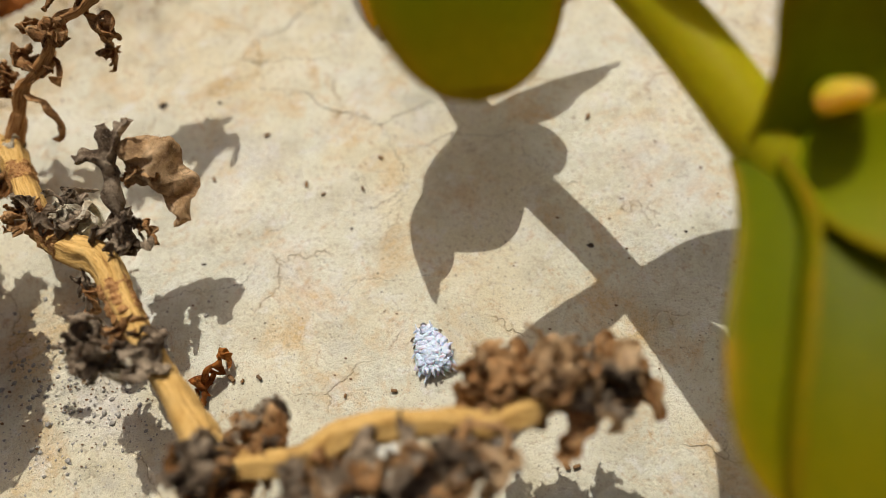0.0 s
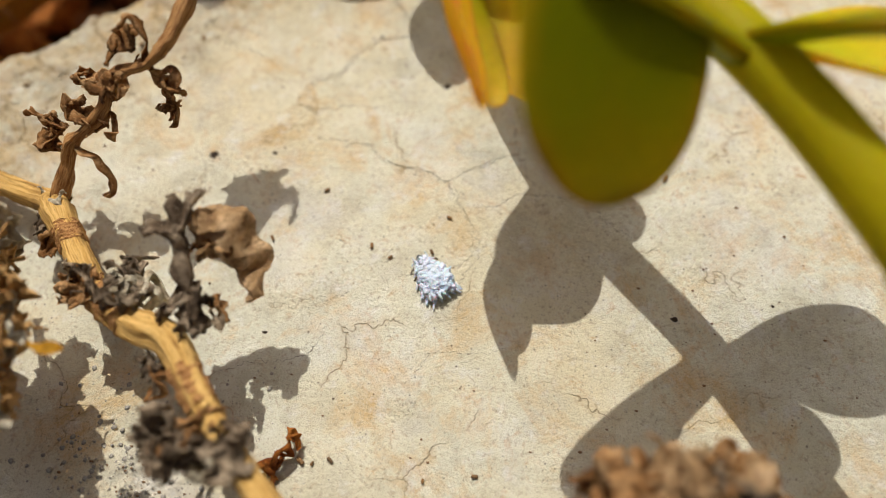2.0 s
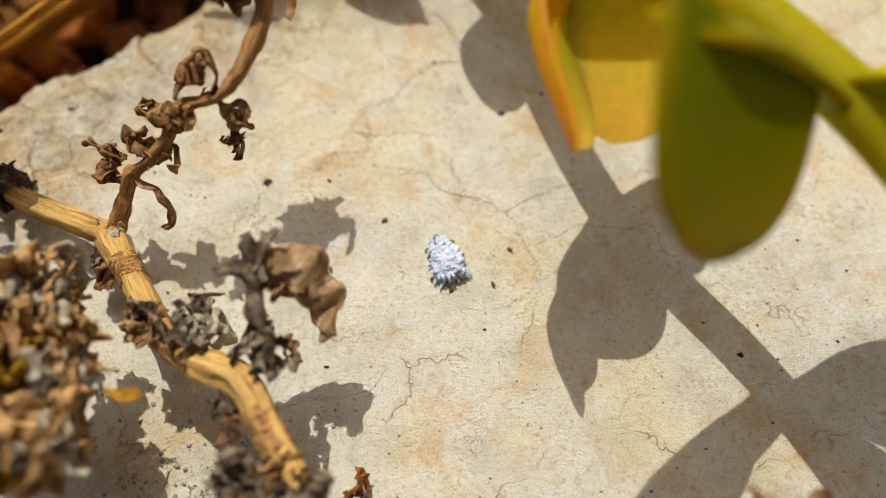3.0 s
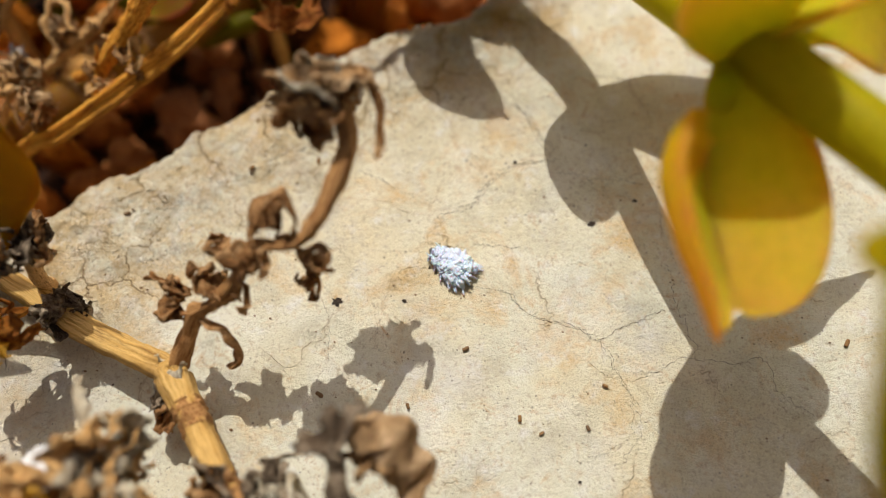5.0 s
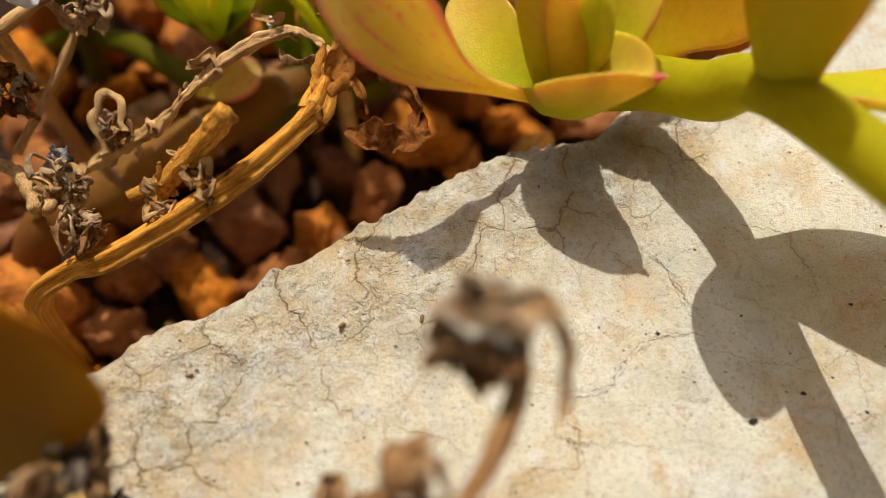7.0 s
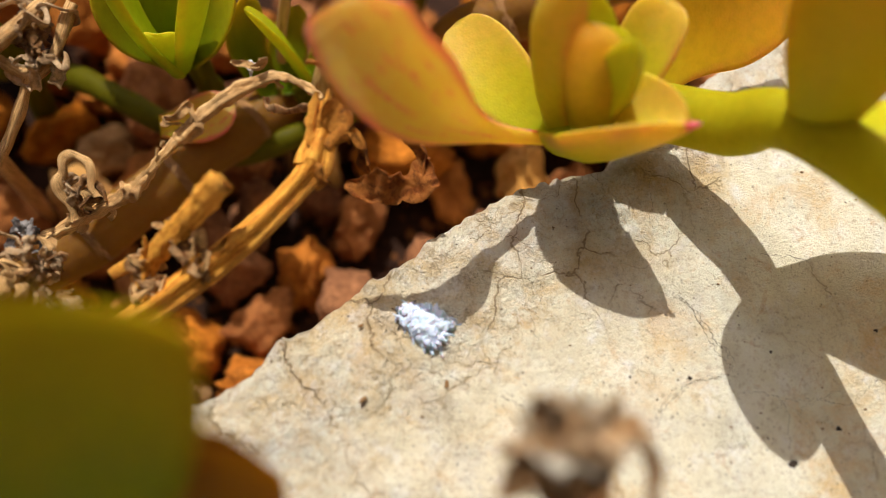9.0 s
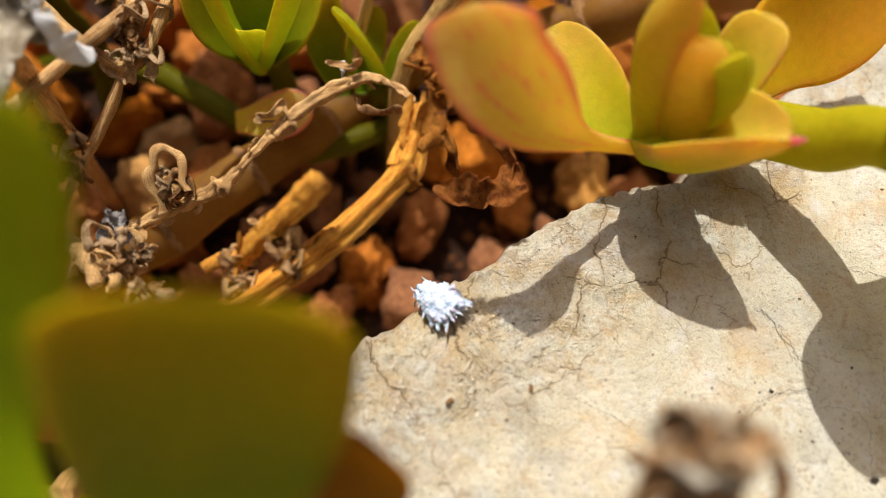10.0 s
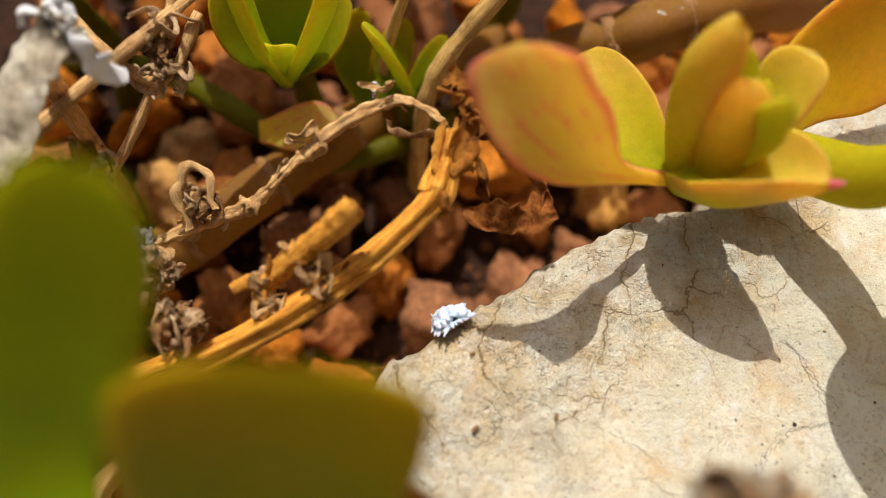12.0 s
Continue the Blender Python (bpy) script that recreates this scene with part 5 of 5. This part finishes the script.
def cup_plants():
    """Two young rosettes of upright leaves in the shade behind the twigs."""
    s = thing("green_succulent", (-8.3, 15.9, GROUND_Z), "green succulent rosette with upright cupped leaves behind the dead twigs", "plant")
    part("stem", tube([(-8.3, 15.9, -4.6), (-8.25, 15.8, -2.4), (-8.3, 15.7, -0.7)], 0.2, 24, 12, seed=3), STEM_SHADED, s)
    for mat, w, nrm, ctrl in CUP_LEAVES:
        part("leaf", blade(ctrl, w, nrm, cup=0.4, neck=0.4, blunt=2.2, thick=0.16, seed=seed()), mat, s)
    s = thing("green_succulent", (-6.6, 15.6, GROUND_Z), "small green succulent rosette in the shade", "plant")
    part("stem", tube([(-6.6, 15.6, -4.6), (-6.7, 15.5, -2.4), (-6.75, 15.4, -1.2)], 0.16, 24, 12, seed=4), STEM_SHADED, s)
    for mat, w, nrm, ctrl in SIDE_LEAVES:
        part("leaf", blade(ctrl, w, nrm, cup=0.4, neck=0.5, blunt=1.5, thick=0.14, seed=seed()), mat, s)


def build_back_plants():
    cup_plants()
    rosette("green_succulent", "yellow-green succulent rosette beside papery leaves", (-11.9, 16.6, GROUND_Z), (-11.6, 16.2, 0.4), 9, LEAF_LIME, LEAF_GOLD, 2.3, 1.2, 48, 86, 8)
    rosette("green_succulent", "green succulent rosette behind the yellow tip", (-5.2, 18.2, GROUND_Z), (-4.9, 17.8, -0.7), 9, LEAF_GREEN, LEAF_LIME, 2.6, 1.4, 50, 86, 11)
    # three rosettes out of view, added to throw shade on the soil
    rosette("green_succulent", "unseen green succulent rosette added at the back to shade the soil", (-7.0, 19.2, GROUND_Z), (-6.9, 18.9, 0.2), 9, LEAF_GREEN, LEAF_LIME, 2.6, 1.4, 40, 84, 21)
    rosette("green_succulent", "unseen green succulent rosette added at the back to shade the soil", (-9.9, 18.9, GROUND_Z), (-9.8, 18.6, 0.0), 9, LEAF_GREEN, LEAF_GREEN, 2.6, 1.4, 40, 84, 24)
    rosette("green_succulent", "unseen green succulent rosette added at the back to shade the soil", (-12.4, 19.4, GROUND_Z), (-12.5, 19.0, 0.6), 9, LEAF_GREEN, LEAF_LIME, 2.6, 1.4, 40, 84, 27)
    s = thing("creeping_stem", (-12.0, 12.6, GROUND_Z), "thick smooth brown creeping stem lying on the gravel", "plant")
    part("stem", tube([(-12.4, 11.9, -4.6), (-11.3, 12.55, -2.3), (-10.0, 13.35, -2.0), (-8.75, 14.3, -1.9), (-7.6, 15.2, -1.9), (-6.4, 16.3, -2.1), (-4.9, 17.6, -2.9)], 0.4, 60, 16, wobble=0.04, seed=41), STEM_RED, s, "smooth red-brown stem")
    for p, q in (((-10.05, 13.32, -2.0), (-9.93, 13.41, -2.0)), ((-8.8, 14.26, -1.9), (-8.7, 14.34, -1.9)), ((-7.65, 15.16, -1.9), (-7.55, 15.24, -1.9))):
        part("node_ring", tube([(*p, 0.98), (*[(a + b) / 2 for a, b in zip(p, q)], 1.06), (*q, 0.98)], 0.43, 8, 16, wobble=0.02, seed=47, cap=False), STALK_BROWN, s, "darker leaf scar ring")
    s = thing("creeping_stem", (-14.2, 17.9, GROUND_Z), "green creeping succulent stem over dark soil", "plant")
    part("stem", tube([(-14.2, 17.9, -4.6), (-12.2, 17.1, -2.9), (-10.6, 16.27, -2.0), (-9.6, 15.6, -1.8), (-8.1, 14.85, -2.2), (-6.9, 15.0, -2.0), (-5.9, 16.0, -2.8)], 0.2, 60, 14, wobble=0.05, seed=42), STEM_SHADED, s)
    part("leaf", blade([(-8.9, 15.0, -1.6), (-8.3, 14.9, -1.3), (-7.7, 14.95, -1.0)], 0.7, (0, -0.4, 0.9), cup=0.3, neck=0.5, seed=43), LEAF_PEACH, s)
    s = thing("woody_root", (-5.0, 16.4, GROUND_Z), "reddish peeling woody stem behind the succulent tip", "plant")
    part("stem", tube([(-5.0, 16.4, -4.6), (-4.3, 16.2, -1.3), (-3.6, 16.2, -0.8), (-2.5, 16.45, -0.5), (-1.2, 16.9, -0.6), (0.4, 17.8, -1.8)], 0.42, 50, 14, ridges=3, ridge=0.08, seed=44), STEM_RED, s)
    for p, q in (((-3.62, 16.2, -0.81), (-3.45, 16.23, -0.76)), ((-2.55, 16.44, -0.51), (-2.38, 16.48, -0.5))):
        part("node_ring", tube([(*p, 0.98), (*[(a + b) / 2 for a, b in zip(p, q)], 1.07), (*q, 0.98)], 0.44, 8, 16, wobble=0.03, seed=48, cap=False), STALK_BROWN, s, "darker leaf scar ring")
    part("peeling_bark", ribbon([(-3.4, 16.0, -0.42), (-2.9, 16.1, -0.28), (-2.3, 16.3, -0.15)], 0.4, 49, thick=0.02, curl=0.2, rough=0.04), WITHER_PALE, s, "pale peeling strip")
    s = thing("dry_cane", (-6.5, 14.8, GROUND_Z), "straw-coloured dead cane rising behind the twigs", "dead plant")
    part("stem", tube([(-6.5, 14.8, -4.6), (-6.45, 15.0, -1.2), (-6.3, 15.25, -0.4), (-6.05, 15.5, 0.0), (-5.5, 15.9, 0.6), (-4.9, 16.4, 1.2)], 0.12, 40, 10, ridges=4, ridge=0.15, seed=45), STRAW, s)
    s = thing("dry_cane", (-7.4, 15.6, GROUND_Z), "thin dead cane in the shade", "dead plant")
    part("stem", tube([(-7.4, 15.6, -4.6), (-7.0, 15.9, -0.8), (-6.5, 16.5, 0.8), (-6.2, 17.0, 1.6)], 0.09, 40, 10, ridges=4, ridge=0.15, seed=46), STRAW_GREY, s)


build_fluted_twig()
build_grey_twig()
build_papery_leaves()
build_back_plants()


# ---- small things on the slab ----
def build_crumbs():
    def pellet(k):
        """A short broken cylinder of about unit length."""
        return tube([(-0.5, 0, 0, 0.75), (-0.42, 0, 0, 1.0), (0, 0.03, 0.02, 1.05), (0.42, 0, 0, 1.0), (0.5, 0, 0, 0.8)], 0.3, 14, 12, wobble=0.09, seed=60 + k, rough=0.03)
    pellets = [make_mesh("crumb", *pellet(k)[:2], CRUMB) for k in range(4)]
    CRUMBS = [(-1.42, 6.44), (-2.0, 6.39), (-2.26, 6.58), (2.0, 7.42), (-2.9, 7.5), (-1.02, 3.41), (-1.66, 3.39), (-3.16, 3.7), (-3.01, 3.66), (-2.79, 3.69), (1.07, 2.35), (1.19, 2.33), (-1.8, 2.58), (-3.66, 6.78), (-4.79, 6.96),
              (-1.15, 6.96), (-7.69, 9.67), (-4.96, 10.43), (-5.92, 11.18), (-5.92, 10.3)]
    rng = np.random.RandomState(9)
    for x, y in CRUMBS:
        ob = new("crumb", pellets[rng.randint(4)])
        r = 0.045 + 0.05 * rng.rand()
        ob.matrix_world = Matrix.LocRotScale(Vector((x, y, stone_z(x, y) + 0.03)) * CM, Euler((0.2 * rng.rand(), 0.2 * rng.rand(), rng.rand() * 6.28)), Vector((r * 1.2, r, r)))
        tagged(ob, "tiny brown dry pellet on the stone", "crumb", "crumbs on the slab")
    # crumbly heap under the stalk
    V, F = [], []
    for k in range(520):
        x, y = -5.2 + 0.75 * rng.randn(), 3.55 + 0.6 * rng.randn()
        r = 0.02 + 0.07 * rng.rand() ** 3
        v, f, _ = CHIPS[k % 3]
        a = rng.rand() * 6.28
        n = len(V)
        V.extend([(x + r * (p[0] * math.cos(a) - p[1] * math.sin(a)), y + r * (p[0] * math.sin(a) + p[1] * math.cos(a)), stone_z(x, y) + r * (p[2] * 0.5 + 0.12)) for p in v])
        F.extend([tuple(i + n for i in q) for q in f])
    ob = new("stone_grit", make_mesh("stone_grit", V, F, CHIP))
    tagged(ob, "loose pale grit and chips on the stone", "grit", kind="stuff")
    V, F = [], []
    for k in range(520):
        if k < 130: x, y = -5.1 + 0.45 * rng.randn(), 3.5 + 0.4 * rng.randn()
        else: x, y = -8 + 12 * rng.rand(), 2 + 11 * rng.rand()
        if y > edge_y(x) - 0.1: continue
        r = 0.012 + 0.035 * rng.rand() ** 3
        v, f, _ = CHIPS[k % 3]
        n = len(V)
        V.extend([(x + r * p[0] * 1.4, y + r * p[1], stone_z(x, y) + r * (p[2] + 0.25)) for p in v])
        F.extend([tuple(i + n for i in q) for q in f])
    ob = new("dark_grit", make_mesh("dark_grit", V, F, CRUMB))
    tagged(ob, "scattered dark brown grit on the stone", "grit", kind="stuff")
    frag = thing("curled_leaf_fragment", (-3.3, 3.6, 0.0), "small rust-brown curled leaf fragment on the stone", "dead leaf")
    for p, r in (((-3.45, 3.6, 0.12), 0.12), ((-3.3, 3.75, 0.17), 0.12), ((-3.2, 3.95, 0.24), 0.10), ((-3.55, 3.5, 0.10), 0.09)):
        part("curl", curl(p, r, seed(), (0.2, 0.9, 0.3), 1.0, 0.13), WITHER_RUST, frag)


def build_pits(st):
    """Small dark hollows in the slab: flat patches coloured like the shade inside."""
    rng = np.random.RandomState(4)
    PITS = [(-4.62, 8.22, 0.10), (-3.7, 8.2, 0.05), (-0.41, 9.62, 0.055), (-1.07, 9.27, 0.08), (-3.7, 5.4, 0.045), (-1.58, 5.8, 0.035), (0.38, 10.75, 0.04), (-1.01, 10.57, 0.03), (0.29, 9.41, 0.04), (-2.07, 10.32, 0.045), (3.1, 5.4, 0.035), (1.76, 5.29, 0.07)]
    for x, y, r in PITS:
        V, F = [], []
        m = 16
        for j in range(m):
            a = 2 * math.pi * j / m
            q = r * (0.32 + 0.5 * rng.rand())
            V.append((x + q * math.cos(a) * 1.2, y + q * math.sin(a) * 0.9, stone_z(x + q * math.cos(a), y + q * math.sin(a)) + 0.007))
        V.append((x, y, stone_z(x, y) + 0.004))
        F = [(j, (j + 1) % m, m) for j in range(m)]
        part("pit", (V, F, [(0, 0)] * len(V)), PIT, st, "dark pit in the stone, its shade put into the colour")


CHIPS = [pebble(80 + k, 1, 0.5, 0.8) for k in range(3)]
build_crumbs()
build_pits(stone)


# ---- the larva ----
def build_larva():
    """A mealy larva: soft ringed body under rows of white wax fingers; head towards +y, belly at z = 0."""
    s = thing("larva", (0, 0, 0), "small white larva covered in rows of waxy filaments", "insect")
    rng = np.random.RandomState(21)

    def bit(name, geo, material, label=""):
        return part(name, (np.array(geo[0]) * 0.9, geo[1], geo[2]), material, s, label)

    GIRTH = ((-0.39, 0.03), (-0.36, 0.12), (-0.28, 0.20), (-0.17, 0.235), (-0.05, 0.23), (0.07, 0.195), (0.18, 0.15), (0.27, 0.125), (0.35, 0.085), (0.39, 0.02))

    def half(y): return float(np.interp(y, [g[0] for g in GIRTH], [g[1] for g in GIRTH]))
    V, F, U, n, m = [], [], [], 48, 16
    for i in range(n):
        y = 0.345 - 0.70 * i / (n - 1)
        w = max(0.86 * half(y), 0.012)
        for j in range(m):
            a = 2 * math.pi * j / m
            V.append((w * math.cos(a), y, 0.06 + max(0.62 * w * math.sin(a), -0.045) + 0.03))
            U.append((i / n, j / m))
    for i in range(n - 1):
        for j in range(m):
            a, b2 = i * m + j, i * m + (j + 1) % m
            F.append((a, a + m, b2 + m, b2))
    bit("body", (V, F, U), LARVA_SKIN, "grey ringed body")
    bit("head", tube([(0, 0.30, 0.08), (0, 0.345, 0.085), (0, 0.375, 0.07)], 0.055, 10, 12, taper=0.7, seed=3), LARVA_SKIN, "grey head")

    def fluff(p, r, turn, k):
        """A woolly tuft of wax: an uneven ball of radii r about p, turned about the vertical."""
        V, F, U, n, m = [], [], [], 14, 20
        ca, sa = math.cos(turn), math.sin(turn)
        for i in range(n):
            th = math.pi * i / (n - 1)
            for j in range(m):
                a = 2 * math.pi * j / m
                d = Vector((math.sin(th) * math.cos(a), math.sin(th) * math.sin(a), math.cos(th)))
                g = 1 + 0.40 * noise.noise(d * 1.6 + Vector((k, 0, 0))) + 0.34 * noise.noise(d * 3.6 + Vector((0, k, 0))) + 0.20 * noise.noise(d * 8 + Vector((0, 0, k)))
                x, y, z = d.x * r[0] * g, d.y * r[1] * g, d.z * r[2] * g
                V.append((p[0] + x * ca - y * sa, p[1] + x * sa + y * ca, p[2] + z))
                U.append((i / n, j / m))
        for i in range(n - 1):
            for j in range(m):
                a, b2 = i * m + j, i * m + (j + 1) % m
                F.append((a, a + m, b2 + m, b2))
        return V, F, U

    def finger(p, d, ln, r, bend):
        d = unit(d)
        q = [np.array(p) + d * ln * t + np.array(bend) * ln * t * t for t in (0, 0.35, 0.7, 1.0)]
        return tube([(*q[0], 1.2), (*q[1], 1.0), (*q[2], 0.7), (*q[3], 0.25)], r, 10, 8, wobble=0.15, seed=rng.randint(9999), rough=0.012)
    # rows of tufts: parted by dark furrows in front, run together into one woolly mound behind
    for k in range(9):
        f = k / 8
        y = 0.315 - 0.076 * k
        w = half(y)
        deep = 0.032 + 0.028 * min(1.0, f * 1.6)
        for a0 in ((-62, -6, 52) if k < 2 else (-70, -28, 14, 58)):
            a = radians(a0 + rng.uniform(-13, 13))
            p = (0.84 * w * math.sin(a), y - 0.03 * abs(math.sin(a)) + rng.uniform(-0.014, 0.014), 0.085 + (0.46 + 0.05 * f) * w * math.cos(a) + rng.uniform(-0.01, 0.01))
            bit("wax_tuft", fluff(p, (0.34 * w * rng.uniform(0.8, 1.4) + 0.012, deep * rng.uniform(0.95, 1.6), 0.048 + 0.016 * f), 0.8 * math.sin(a) + rng.uniform(-0.4, 0.4), 3.7 * k + a0), WAX, "woolly white wax tuft")
        for j in range(3 if k > 4 else 1):
            a = radians(rng.uniform(-70, 70))
            p = (0.85 * w * math.sin(a), y - 0.03, 0.1 + 0.5 * w * math.cos(a))
            bit("wax_filament", finger(p, (0.7 * math.sin(a) + rng.uniform(-0.3, 0.3), -1, 0.35 * math.cos(a)), rng.uniform(0.07, 0.12), rng.uniform(0.018, 0.028), (rng.uniform(-0.4, 0.4), -0.2, -0.3)), WAX)
        for sx in (-1, 1):
            for j in range(2 if k > 2 else 1):
                yy = y + (-0.038 if j else 0.0)
                ww = half(yy)
                ln = (0.075 + 0.04 * f) * rng.uniform(0.6, 1.3)
                bit("wax_filament", finger((sx * 0.86 * ww, yy, 0.085), (sx, 0.25 - 0.95 * f, -0.05), ln, 0.022 * rng.uniform(0.8, 1.3), (rng.uniform(-0.3, 0.3), -0.45, -0.2)), WAX)
    for j in (-2.6, -1.8, -1.0, -0.2, 0.6, 1.4, 2.2):
        bit("wax_filament", finger((0.042 * j, -0.33 + 0.012 * abs(j), 0.08), (0.5 * j, -1, 0.1), 0.145 * rng.uniform(0.7, 1.25), 0.025, (rng.uniform(-0.3, 0.3), 0, -0.2)), WAX)
    for sx in (-1, 1):
        bit("wax_filament", finger((sx * 0.08, 0.24, 0.12), (0.75 * sx, 0.75, 0.25), 0.12, 0.018, (-0.5 * sx, 0.5, 0.2)), WAX, "long curved wax filament")
    for y in (0.2, 0.08, -0.04):
        for sx in (-1, 1):
            bit("leg", tube([(sx * 0.10, y, 0.06), (sx * 0.19, y + 0.03, 0.07), (sx * 0.24, y + 0.02, 0.0)], 0.014, 10, 7, seed=2), LARVA_LEG)
    return s


larva = build_larva()

crack(0.030, (-3.30, 9.42), (-2.72, 9.68), (-2.38, 10.04), (-2.08, 10.26), (-1.54, 10.32))
crack(0.022, (-4.64, 10.36), (-4.22, 10.20), (-3.88, 10.00), (-3.54, 9.80))
crack(0.020, (-1.99, 11.39), (-1.79, 11.01), (-1.69, 10.60), (-1.53, 10.40), (-1.59, 10.21))
crack(0.025, (-3.46, 9.07), (-2.98, 8.97), (-2.66, 9.00), (-2.34, 8.95), (-1.95, 8.96))
crack(0.030, (-2.37, 8.31), (-2.15, 8.10), (-1.89, 7.89), (-1.56, 7.80), (-1.14, 7.61), (-0.74, 7.76), (-0.18, 8.00), (-0.07, 8.28), (-0.14, 8.62))
crack(0.024, (-1.13, 7.59), (-1.02, 7.21), (-0.83, 6.90), (-0.77, 6.47), (-0.92, 6.13), (-1.15, 5.93))
crack(0.035, (-0.84, 7.13), (-0.44, 7.15), (-0.06, 7.29), (0.44, 7.20), (0.85, 7.23), (1.03, 6.85), (1.38, 6.49))
crack(0.024, (-0.02, 7.25), (0.05, 7.48), (-0.11, 8.00))
crack(0.020, (-4.80, 8.22), (-4.74, 7.85), (-4.67, 7.38))
crack(0.022, (-1.12, 9.86), (-0.90, 9.99), (-0.49, 9.98), (-0.32, 10.07))
crack(0.026, (-4.44, 4.83), (-3.90, 4.99), (-3.35, 5.01), (-3.00, 5.20), (-2.93, 5.41))
crack(0.018, (-1.76, 4.73), (-1.44, 5.00), (-0.97, 4.95), (-0.50, 4.98))
crack(0.020, (-1.94, 6.11), (-1.44, 6.07), (-1.11, 6.14), (-0.86, 6.45), (-0.81, 6.84))
crack(0.018, (-2.96, 5.77), (-2.59, 5.93))
crack(0.020, (-3.06, 8.46), (-2.68, 8.36), (-2.35, 8.29), (-1.98, 7.93), (-1.45, 7.76), (-1.13, 7.55), (-0.92, 7.04), (-0.83, 6.68))
crack(0.030, (-3.22, 9.46), (-2.88, 9.54), (-2.59, 9.75), (-2.37, 10.08), (-2.07, 10.28), (-1.65, 10.33))
crack(0.024, (-3.15, 9.46), (-3.36, 9.08), (-3.09, 8.79), (-3.03, 8.41))
crack(0.026, (-2.09, 11.36), (-1.81, 11.12), (-1.69, 10.76), (-1.49, 10.53), (-1.54, 10.34))
crack(0.025, (-1.46, 10.12), (-1.18, 10.12), (-1.02, 9.98), (-1.04, 9.42))
crack(0.024, (-1.00, 9.80), (-0.64, 9.95), (-0.16, 9.91), (0.21, 10.13), (0.31, 9.85), (0.31, 9.50))
crack(0.022, (-3.75, 11.86), (-3.71, 11.52), (-3.88, 11.03), (-3.80, 10.87))
crack(0.028, (-5.88, 11.51), (-5.69, 11.18), (-5.37, 11.02), (-5.09, 11.22), (-4.64, 11.27), (-4.19, 11.23))
crack(0.020, (-5.35, 10.78), (-4.97, 10.63), (-4.74, 10.40))
crack(0.020, (-0.86, 11.82), (-0.35, 11.74), (0.11, 11.78))
crack(0.030, (-2.31, 13.37), (-1.91, 13.36), (-1.50, 13.41), (-1.17, 13.56))
crack(0.022, (-2.08, 13.22), (-2.15, 12.57), (-2.13, 12.21))
crack(0.030, (-5.81, 11.48), (-5.55, 11.20), (-5.12, 11.37), (-4.79, 11.23))
crack(0.026, (-5.55, 11.16), (-5.37, 10.69), (-4.97, 10.56), (-4.52, 10.29))
crack(0.022, (-2.07, 11.36), (-1.78, 11.01), (-1.58, 10.53))
crack(0.020, (-3.82, 11.72), (-3.79, 11.37), (-3.89, 11.09))
crack(0.026, (-4.72, 12.16), (-4.27, 12.31), (-3.78, 12.16))
crack(0.022, (-2.83, 13.14), (-2.72, 12.86), (-2.92, 12.55))


def motions():
    # seconds, x, y, heading east (x) and north (y), height, nose down
    LARVA = [(0.0, -0.52, 3.94, -0.23, 0.82, 0.0, 0), (0.5, -0.70, 4.52, -0.30, 0.82, 0.0, 0), (1.0, -1.0, 4.99, -0.36, 0.86, 0.0, 0), (1.5, -1.2, 5.54, -0.2, 0.81, 0.0, 0), (2.0, -1.44, 6.06, -0.45, 0.80, 0.0, 0),
             (2.5, -1.83, 6.44, -0.72, 0.60, 0.0, 0), (3.0, -2.07, 6.86, -0.25, 0.75, 0.0, 0), (3.2, -2.16, 7.06, -0.16, 0.77, 0.0, 0), (4.0, -2.55, 7.8, -0.4, 0.65, 0.0, 0), (4.8, -2.94, 8.51, -0.70, 0.48, 0.0, 0), (5.0, -3.07, 8.70, -0.66, 0.56, 0.0, 0),
             (5.5, -3.30, 9.13, -0.20, 0.76, 0.0, 0), (6.0, -3.5, 9.74, -0.34, 0.75, 0.0, 0), (6.5, -3.9, 10.14, -0.45, 0.65, 0.0, 0), (7.5, -4.45, 10.6, -0.6, 0.55, 0.0, 0), (8.8, -5.02, 11.11, -0.65, 0.44, 0.0, 0), (9.0, -5.2, 11.18, -0.66, 0.44, 0.0, 0),
             (9.5, -5.74, 11.40, -0.80, 0.50, 0.03, 4), (10.0, -6.0, 11.5, -0.55, 0.6, 0.0, 25), (10.5, -6.12, 11.6, -0.5, 0.7, -0.1, 52), (11.0, -6.13, 11.6, -0.48, 0.72, -0.18, 60), (12.0, -6.15, 11.61, -0.48, 0.74, -0.22, 64)]
    walk(larva, [(t, pose(x * CM, y * CM, (min(stone_z(x, y), 0.1) if t < 9.8 else 0.0) * CM + h * CM, -nose, 0, -math.degrees(math.atan2(hx, hy)))) for t, x, y, hx, hy, h, nose in LARVA])

    # the near shoot springs up between two touches
    bx, by, bz = SHOOT
    def at(dx, dy, dz, turn=0): return pose((bx + dx) * CM, (by + dy) * CM, (bz + dz) * CM, 0, 0, turn)
    low, up = at(-0.9, 0.6, -0.1, -12), at(0, 0, 0)
    walk(shoot, [(0.0, low), (7.2, low), (8.8, up), (10.0, up), (11.0, up), (12.0, at(0.1, 0, 0))])
    aside = pose(-1.3 * CM, -0.5 * CM, -0.6 * CM)
    walk(broad_leaf, [(0.0, aside), (7.2, aside), (8.8, pose(0, 0, 0)), (12.0, pose(0, 0, 0))])


motions()
